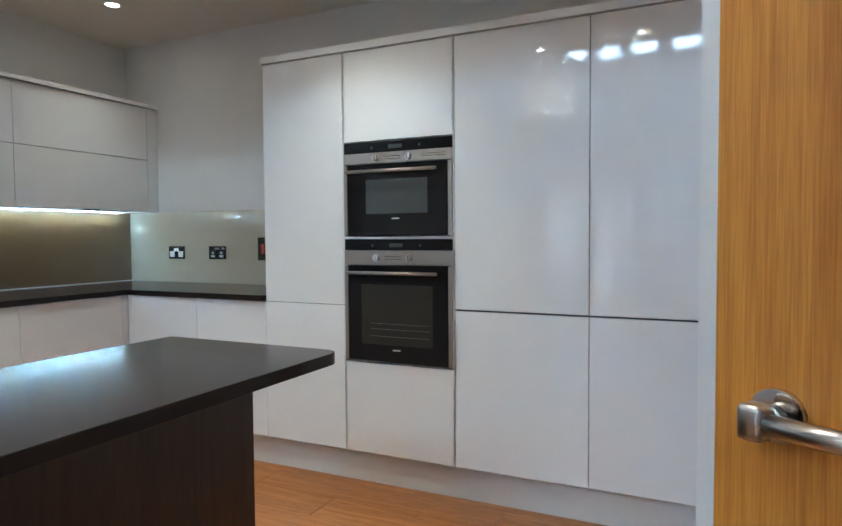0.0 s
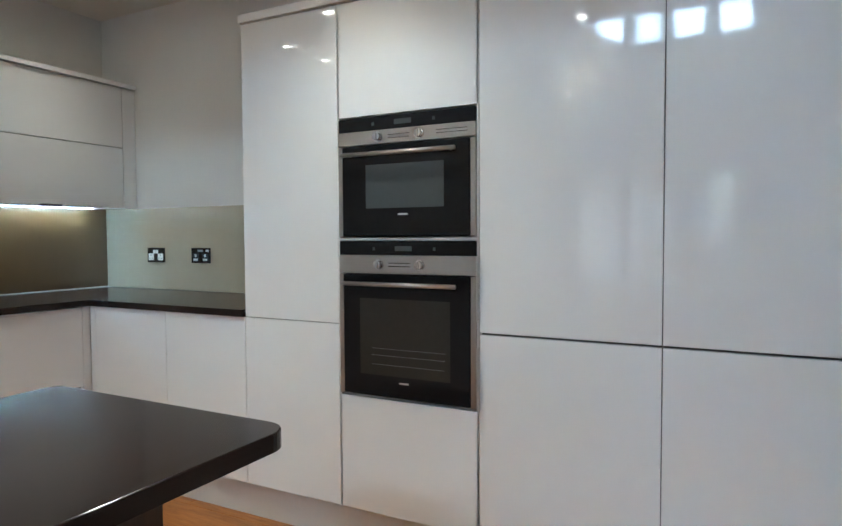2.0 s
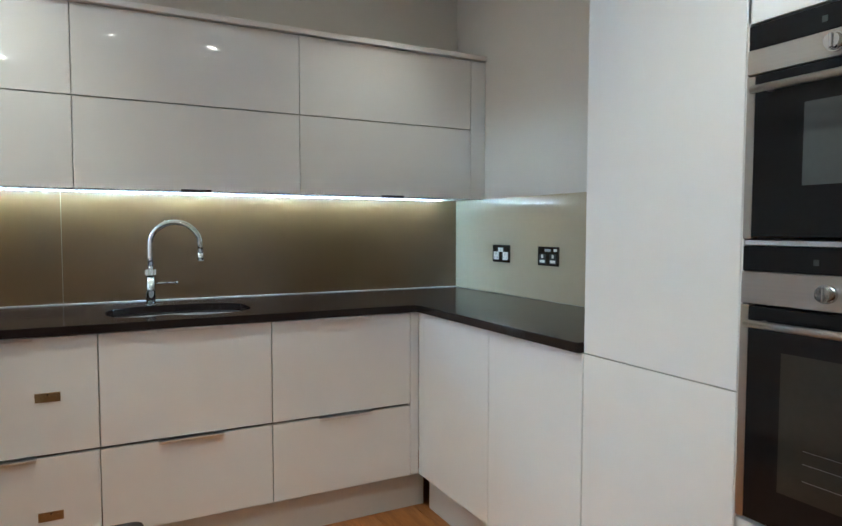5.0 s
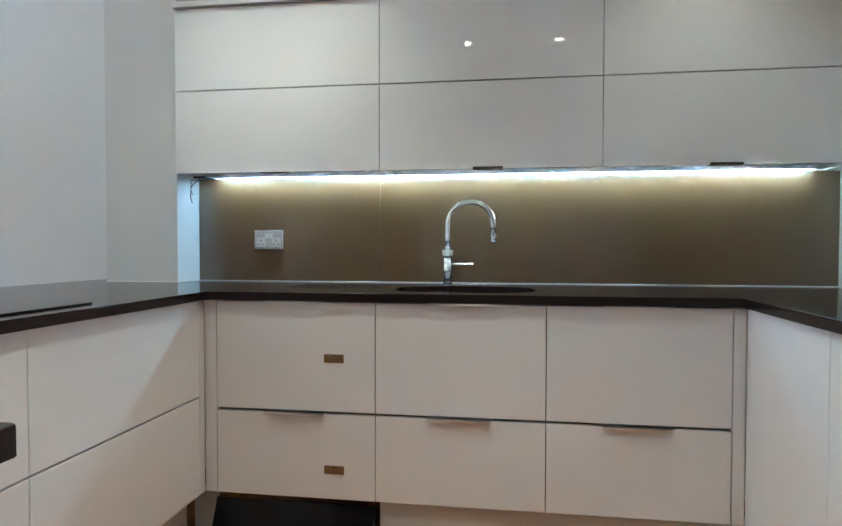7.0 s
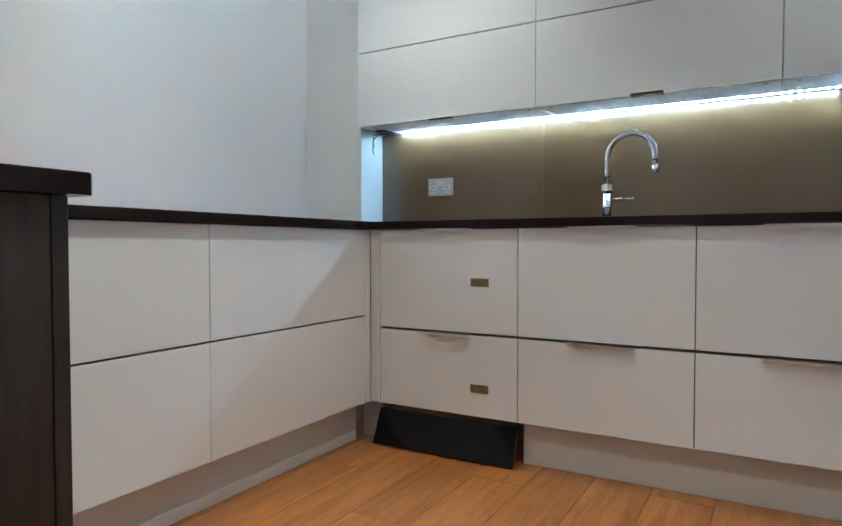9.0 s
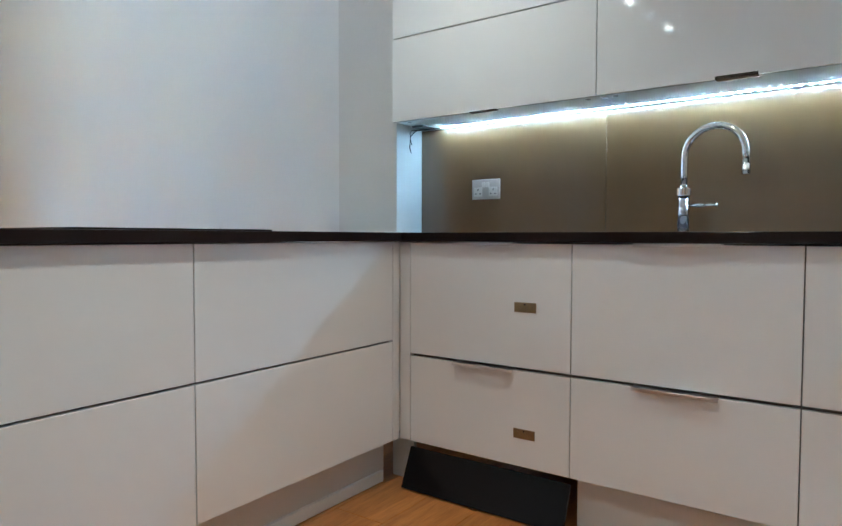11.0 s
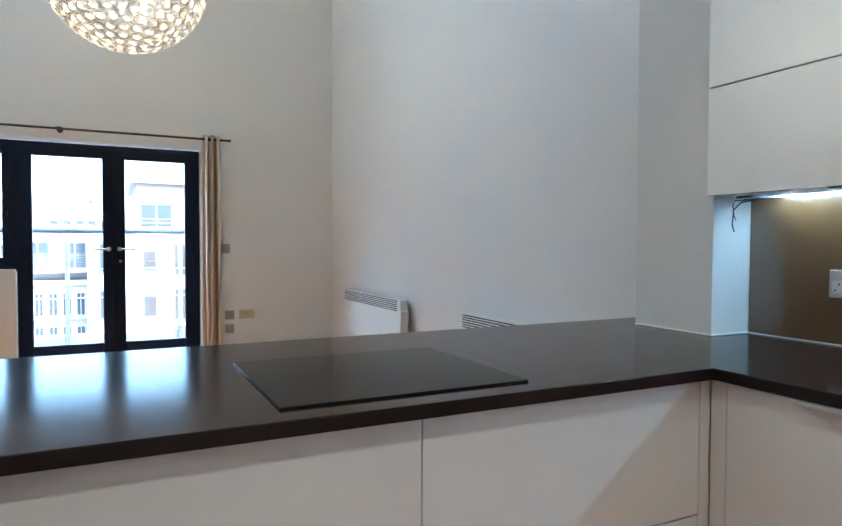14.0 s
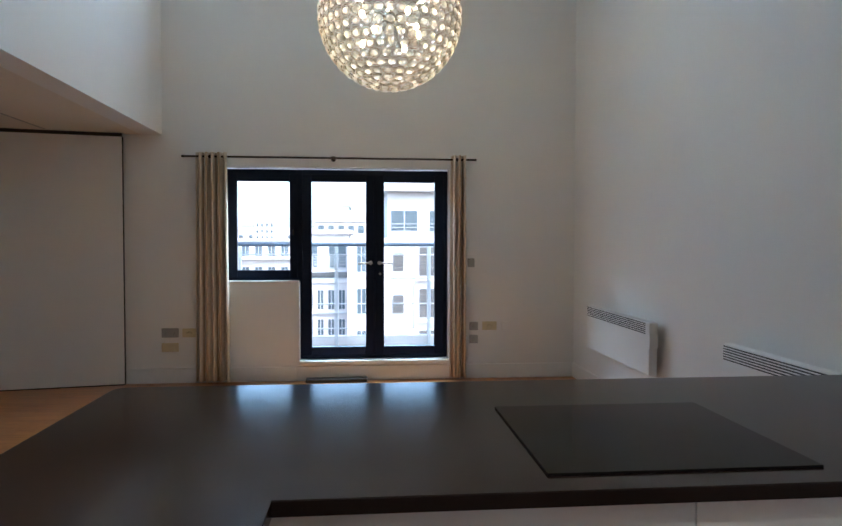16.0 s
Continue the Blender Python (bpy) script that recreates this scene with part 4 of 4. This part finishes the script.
curtain(2.80, 3.09, 5, 3)
curtain(0.485, 0.635, 3, 8)
rd = thing("curtain_rod", (1.8, -6.9, 2.196), "thin dark metal curtain rod with end caps", "curtain rod")
part("pole", rod(bmesh.new(), (0.39, -6.905, 2.196), (3.21, -6.905, 2.196), 0.010, 14), NICKEL, rd, "", True)
for k in (0.39, 3.21):
    part("end_cap", rod(bmesh.new(), (k - 0.012, -6.905, 2.196), (k + 0.012, -6.905, 2.196), 0.0115, 14), NICKEL, rd, "", True)
for k in (0.56, 1.79, 2.95):
    bm = bmesh.new()
    rod(bm, (k, -6.905, 2.196), (k, -6.999, 2.196), 0.007, 10)
    rod(bm, (k, -6.985, 2.196), (k, -6.999, 2.196), 0.024, 18)
    rod(bm, (k - 0.02, -6.905, 2.196), (k + 0.02, -6.905, 2.196), 0.017, 14)
    part("bracket", bm, NICKEL, rd, "", True)

vt = thing("floor_vent", (1.76, -6.93, 0), "low dark metal grille on the floor before the door", "floor vent")
part("frame", boxed(1.46, 2.06, -6.980, -6.875, 0.0, 0.034, 0.003), DARKPLASTIC, vt)
for k in range(24):
    x = 1.475 + k * 0.0248
    part("slat", boxed(x, x + 0.010, -6.972, -6.883, 0.0343, 0.040), NICKEL, vt)

sd = thing("sliding_panel", (4.4, -6.9, 0), "large flush grey-white sliding door panel standing at the window wall", "sliding door")
pm = Matrix.Translation((3.785, -6.965, 0)) @ pose(0, 0, 0, 0, 0, 9.5)
part("panel", boxed(0.0, 1.40, 0.0, 0.035, 0.012, 2.375, 0.002, m=pm), TRIM, sd)
part("edge_seal", boxed(-0.009, -0.001, 0.006, 0.037, 0.012, 2.375, 0.001, m=pm), DARKPLASTIC, sd, "dark edge seal")
part("bottom_track", boxed(0.0, 1.40, 0.004, 0.030, 0.0, 0.011, m=pm), DARKPLASTIC, sd)
part("top_track", boxed(0.0, 1.40, 0.004, 0.030, 2.376, 2.409, m=pm), DARKPLASTIC, sd)
tr = thing("ceiling_track", (4.4, -6.3, ZS), "thin dark track line across the soffit", "track")
part("rail", boxed(4.395, 4.41, -6.78, -3.6, ZS - 0.004, ZS - 0.0005), GREYPLASTIC, tr)


# ---- chandelier ----
def chandelier(cx, cy, cz, r):
    c = thing("chandelier", (cx, cy, cz - r), "large globe chandelier of wire rings and crystals, lit", "chandelier")
    bm = bmesh.new()
    rod(bm, (cx, cy, cz + r), (cx, cy, ZL - 0.04), 0.008, 10)
    part("stem", bm, WIRE, c, "", True)
    part("ceiling_rose", rod(bmesh.new(), (cx, cy, ZL - 0.04), (cx, cy, ZL - 0.001), 0.07, 24, 0.075), CHROME, c, "", True)
    bm = bmesh.new()
    bmesh.ops.create_icosphere(bm, subdivisions=2, radius=0.045, matrix=Matrix.Translation((cx, cy, cz)))
    rod(bm, (cx, cy, cz), (cx, cy, cz + r), 0.008, 10)
    hub = part("hub", bm, CHROME, c, "", True)
    for k in range(12):
        t = 2 * math.pi * k / 12
        lift = (0.13, -0.02, -0.15)[k % 3]
        e = (cx + 0.22 * math.cos(t), cy + 0.22 * math.sin(t), cz + lift)
        arm = part("arm", tube(bmesh.new(), [(cx, cy, cz), (cx + 0.12 * math.cos(t), cy + 0.12 * math.sin(t), cz + lift * 0.3), e], 0.004, 6), CHROME, c, "", True)
        bm = bmesh.new()
        bmesh.ops.create_uvsphere(bm, u_segments=10, v_segments=8, radius=0.017, matrix=Matrix.Translation(e) @ Matrix.Diagonal((1, 1, 1.4, 1)))
        part("bulb", bm, BULB, arm, "glowing warm bulb", True)
    # rings and crystals over the globe, row by row
    rows = 22
    spots = []
    for j in range(rows):
        th = math.pi * (j + 0.7) / (rows + 0.4)
        n = max(1, int(round(2 * math.pi * math.sin(th) * r / 0.073)))
        for k in range(n):
            ph = 2 * math.pi * (k + 0.5 * (j % 2)) / n
            spots.append(Vector((math.sin(th) * math.cos(ph), math.sin(th) * math.sin(ph), math.cos(th))))
    ring_v, ring_f, cry_v, cry_f = [], [], [], []
    R1, SEG = 0.0345, 14
    unit_v = [(0.0275 * math.cos(2 * math.pi * k / 8), 0.0235 * math.sin(2 * math.pi * k / 8), 0.0) for k in range(8)]
    unit_v += [(0.014 * math.cos(2 * math.pi * (k + 0.5) / 8), 0.013 * math.sin(2 * math.pi * (k + 0.5) / 8), 0.009) for k in range(8)]
    unit_v += [(0.014 * math.cos(2 * math.pi * (k + 0.5) / 8), 0.013 * math.sin(2 * math.pi * (k + 0.5) / 8), -0.009) for k in range(8)]
    unit_f = []
    for k in range(8):
        a, b = k, (k + 1) % 8
        unit_f += [(a, b, 8 + k), (8 + k, b, 8 + (k + 1) % 8), (b, a, 16 + k), (b, 16 + k, 16 + (k + 1) % 8)]
    unit_f += [tuple(range(8, 16)), tuple(range(23, 15, -1))]
    crystal_mesh = bpy.data.meshes.new("crystal")
    crystal_mesh.from_pydata(unit_v, [], unit_f)
    crystal_mesh.materials.append(CRYSTAL)
    near = sorted(range(len(spots)), key=lambda i: -(spots[i].y * 0.75 - spots[i].z * 0.6))[:290]
    near = set(near)
    for i, s in enumerate(spots):
        q = s.to_track_quat("Z", "Y").to_matrix().to_4x4()
        m = Matrix.Translation(Vector((cx, cy, cz)) + s * r) @ q
        base = len(ring_v)
        for k in range(SEG):
            t = 2 * math.pi * k / SEG
            for dr, dz in ((0.0020, 0.0), (-0.0011, 0.0019), (-0.0011, -0.0019)):
                ring_v.append(m @ Vector(((R1 + dr) * math.cos(t), (R1 + dr) * math.sin(t), dz)))
        for k in range(SEG):
            for w in range(3):
                a, b = base + 3 * k + w, base + 3 * k + (w + 1) % 3
                a2, b2 = base + 3 * ((k + 1) % SEG) + w, base + 3 * ((k + 1) % SEG) + (w + 1) % 3
                ring_f.append((a, b, b2, a2))
        if i in near:
            ob = new("crystal", crystal_mesh)
            ob.parent = c
            ob.matrix_basis = Matrix.Translation((0, 0, r)) @ Matrix.Translation(s * r) @ q
        else:
            base = len(cry_v)
            cry_v += [m @ Vector(v) for v in unit_v]
            cry_f += [tuple(base + k for k in f) for f in unit_f]
    for name, v, f, mat, lab in (("wire_lattice", ring_v, ring_f, WIRE, "linked bronze wire rings"), ("crystal_cover", cry_v, cry_f, CRYSTAL, "clear faceted crystals")):
        me = bpy.data.meshes.new(name)
        me.from_pydata(v, [], f)
        me.materials.append(mat)
        ob = new(name, me)
        ob.parent = c
        ob.matrix_parent_inverse = c.matrix_basis.inverted()
        tagged(ob, lab, kind="stuff")


chandelier(1.304, -5.10, 2.92, 0.487)

# ---- outside ----
structure("ground", boxed(-400, 400, -600, 100, -12.5, -12.0), GROUND, "grey asphalt street far below", "ground")
structure("balcony_slab", boxed(-2.0, 5.0, -8.55, -7.3, -0.15, 0.06), RENDER, "pale balcony slab outside the window", "balcony")
structure("balcony_upstand", boxed(-2.0, 5.0, -8.52, -8.445, 0.061, 0.235, 0.01), RENDER, "pale low upstand along the balcony edge", "balcony")
dk = thing("balcony_decking", (1.5, -7.9, 0.06), "weathered grey balcony deck boards", "decking")
for k in range(9):
    y = -7.42 - k * 0.125
    part("board", boxed(-2.0, 5.0, y - 0.058, y + 0.058, 0.06, 0.085, 0.002), DECK, dk)
rl = thing("balcony_railing", (1.5, -8.4, 0.06), "galvanised balcony railing with wires and a dark handrail", "railing")
part("handrail", rod(bmesh.new(), (-2.0, -8.40, 1.355), (5.0, -8.40, 1.355), 0.026, 14), HANDRAIL, rl, "dark grey tube handrail", True)
for x in (-1.6, -0.45, 0.70, 1.83, 2.98, 4.1):
    part("post", boxed(x - 0.022, x + 0.022, -8.425, -8.375, 0.06, 1.325, 0.003), GALV, rl)
for z in (0.33, 0.63, 0.94, 1.23):
    part("wire", rod(bmesh.new(), (-2.0, -8.40, z), (5.0, -8.40, z), 0.008, 8), GALV, rl, "", True)


def block(name, x0, x1, y0, y1, z1, wallmat, label, eaves=0.5):
    b = thing(name, ((x0 + x1) / 2, (y0 + y1) / 2, -12), label, "building", "far buildings")
    part("wall", boxed(x0, x1, y0, y1, -12, z1), wallmat, b)
    part("roof", boxed(x0 - eaves, x1 + eaves, y0 - eaves, y1 + eaves, z1, z1 + 0.35, 0.03), RENDER, b)
    return b


def far_window(b, y, xc, zc, w, h, louvres=0, mullions=0, frame_mat=None):
    """A window on a north face at y: frame, pane, perhaps louvres or mullions."""
    f = part("window", ring(bmesh.new(), xc - w / 2, xc + w / 2, zc - h / 2, zc + h / 2, 0.07, y - 0.02, y + 0.06, 0), frame_mat or GREYRENDER, b)
    part("pane", boxed(xc - w / 2 + 0.07, xc + w / 2 - 0.07, y + 0.005, y + 0.02, zc - h / 2 + 0.07, zc + h / 2 - 0.07), DARKWINDOW, f)
    for k in range(louvres):
        z = zc - h / 2 + 0.06 + k * (h - 0.12) / louvres
        part("louvre", boxed(xc - w / 2, xc + w / 2, y + 0.061, y + 0.10, z, z + (h - 0.12) / louvres * 0.62), LOUVRE, f)
    for k in range(mullions):
        x = xc - w / 2 + w * (k + 1) / (mullions + 1)
        part("mullion", boxed(x - 0.03, x + 0.03, y + 0.021, y + 0.05, zc - h / 2 + 0.07, zc + h / 2 - 0.07), GREYRENDER, f)
    return f


def far_balcony(b, y, x0, x1, z, depth=1.2, bars=9, high=1.05):
    bal = part("balcony", boxed(x0, x1, y + 0.061, y + depth, z - 0.22, z), RENDER, b)
    bm = bmesh.new()
    for k in range(bars):
        q = z + 0.10 + k * (high - 0.1) / (bars - 1)
        box(bm, x0, x1, y + depth - 0.05, y + depth - 0.02, q - 0.015, q + 0.015)
    part("railing", bm, GALV, bal)
    for k in range(4):
        x = x0 + 0.03 + (x1 - x0 - 0.06) * k / 3
        part("post", boxed(x - 0.03, x + 0.03, y + depth - 0.10, y + depth - 0.051, z, z + high), GALV, bal)


# white block with a recessed balcony, louvred windows and a louvred bay
YA = -44.0
b = block("apartment_block", -9.0, 2.76, -56, YA, 1.40, RENDER, "white rendered apartment block with louvred windows across the street", 0.12)
part("top_storey", boxed(-8.9, 0.0, -55.8, YA, 1.751, 4.95), RENDER, b)
part("top_roof", boxed(-9.2, 0.3, -56.2, YA + 0.7, 4.951, 5.25, 0.03), RENDER, b)
for x, w in ((-1.16, 1.96), (-3.30, 0.9), (-5.6, 1.96)):
    far_window(b, YA, x, 2.95, w, 1.55, mullions=1)
    bm = bmesh.new()
    for q in (2.25, 2.5, 2.75):
        box(bm, x - w / 2, x + w / 2, YA + 0.20, YA + 0.24, q - 0.02, q + 0.02)
    part("window_railing", bm, GALV, b)
for k in range(4):
    z = 0.10 - 2.9 * k
    far_window(b, YA, -0.75, z, 0.80, 1.36, louvres=7)
    far_window(b, YA, 1.80, z + 0.2, 0.72, 1.86, mullions=1)
    far_window(b, YA, -2.95, z + 0.05, 1.5, 2.1, louvres=12, mullions=1)
    far_window(b, YA, -5.6, z, 1.6, 1.5, mullions=1)
    part("ledge", boxed(-3.9, -1.95, YA + 0.001, YA + 0.35, z - 1.30, z - 1.12), RENDER, b)
part("downpipe", boxed(-1.95, -1.83, YA + 0.001, YA + 0.12, -12, 1.35), GREYRENDER, b)

# wing with latticed balconies, then the lower wing with tall windows in front of it
YB = -52.0
b = block("apartment_block", 2.9, 7.2, -60, YB, 2.15, RENDER, "white apartment wing with latticed balconies", 0.3)
for k in range(4):
    z = -0.75 - 2.9 * k
    for x in (3.8, 6.1):
        far_window(b, YB, x, z + 1.1, 1.5, 2.0, mullions=1)
    far_balcony(b, YB, 3.0, 7.1, z, 1.3, 10, 1.2)
YC = -47.0
b = block("terrace_block", 2.8, 8.5, -51.9, YC, -1.55, RENDER, "low white block with rows of tall windows", 0.15)
for k in range(3):
    z = -2.75 - 2.15 * k
    for q in range(7):
        far_window(b, YC, 3.25 + q * 0.78, z, 0.56, 1.55, mullions=1, frame_mat=RENDER)
    part("ledge", boxed(2.8, 8.5, YC + 0.001, YC + 0.30, z - 1.02, z - 0.90), GREYRENDER, b)
bm = boxed(2.7, 8.6, -0.75, 0.75, -0.05, 0.05)
bmesh.ops.transform(bm, matrix=Matrix.Translation((0, YC - 0.30, -0.95)) @ Matrix.Rotation(radians(24), 4, "X"), verts=bm.verts)
part("sloping_roof", bm, GREYRENDER, b)

# pale far blocks
YD = -90.0
b = block("office_block", 1.43, 8.6, -98, YD, 4.5, RENDER, "pale distant block with window bands", 0.3)
for z in (3.4, 1.0, -1.6):
    for q in range(5):
        far_window(b, YD, 2.2 + q * 1.4, z, 1.0, 1.3, frame_mat=RENDER)
b = block("office_block", 4.3, 8.0, -112, -100, 7.3, GREENRENDER, "pale green distant roof storey", 0.3)
part("roof_plant", boxed(4.6, 6.6, -106, -101, 7.7, 8.5, 0.05), GREYRENDER, b)
b = block("apartment_block", 11.9, 21.0, -102, YD, 1.7, RENDER, "pale distant apartment block with balconies", 0.3)
for z in (0.3, -2.6):
    for q in range(5):
        far_window(b, YD, 12.9 + q * 1.8, z, 1.1, 1.5, mullions=1)
    far_balcony(b, YD, 12.0, 20.9, z - 0.9, 1.0, 4, 0.9)
b = block("tower_block", 18.8, 22.7, -135, -122, 5.6, GREYRENDER, "pale grey distant tower", 0.2)
for z in (4.9, 3.7, 2.5):
    for q in range(4):
        far_window(b, -122.0, 19.4 + q * 0.9, z, 0.5, 0.8, frame_mat=RENDER)
# made-up block: its white stands for the bright haze, hiding the sky's grey horizon
b = block("terrace_block", 12.5, 40.0, -160, -140, 4.4, RENDER, "long white distant block added in place of the bright horizon haze", 0.2)
for q in range(12):
    far_window(b, -140.0, 14.0 + q * 2.1, 2.6, 1.0, 1.4, frame_mat=GREYRENDER)

# ---- floor planks ----
PL, PW = 1.22, 0.192
plank_mesh = mesh_of("plank", boxed(-PL / 2 + 0.0008, PL / 2 - 0.0008, -PW / 2 + 0.0006, PW / 2 - 0.0006, -0.012, 0.0, 0.0012), FLOORWOOD)
floor_ob = bpy.data.objects["floor"]
rest = []
row = 0
y = YN - PW / 2
while y > YS - 0.1:
    x = XW - 0.2 + (0.37 * row % 1.0) * PL
    while x < 5.4:
        if y > -2.2 and -0.4 < x < 4.2:
            ob = new("plank", plank_mesh)
            ob.parent = floor_ob
            ob.location = (x, y, 0)
        else:
            rest.append((x, y))
        x += PL
    y -= PW
    row += 1
vs, fs = [], []
for x, y in rest:
    b = len(vs)
    xa, xb = max(x - PL / 2, XW - 0.1), min(x + PL / 2, 5.4)
    for zz in (-0.012, 0.0):
        vs += [(xa + 0.0008, y - PW / 2 + 0.0006, zz), (xb - 0.0008, y - PW / 2 + 0.0006, zz), (xb - 0.0008, y + PW / 2 - 0.0006, zz), (xa + 0.0008, y + PW / 2 - 0.0006, zz)]
    fs += [(b + 4, b + 5, b + 6, b + 7), (b, b + 1, b + 5, b + 4), (b + 1, b + 2, b + 6, b + 5), (b + 2, b + 3, b + 7, b + 6), (b + 3, b, b + 4, b + 7)]
me = bpy.data.meshes.new("planks")
me.from_pydata(vs, [], fs)
me.materials.append(FLOORWOOD)
ob = new("planks", me)
ob.parent = floor_ob
tagged(ob, "further oak planks", kind="stuff")
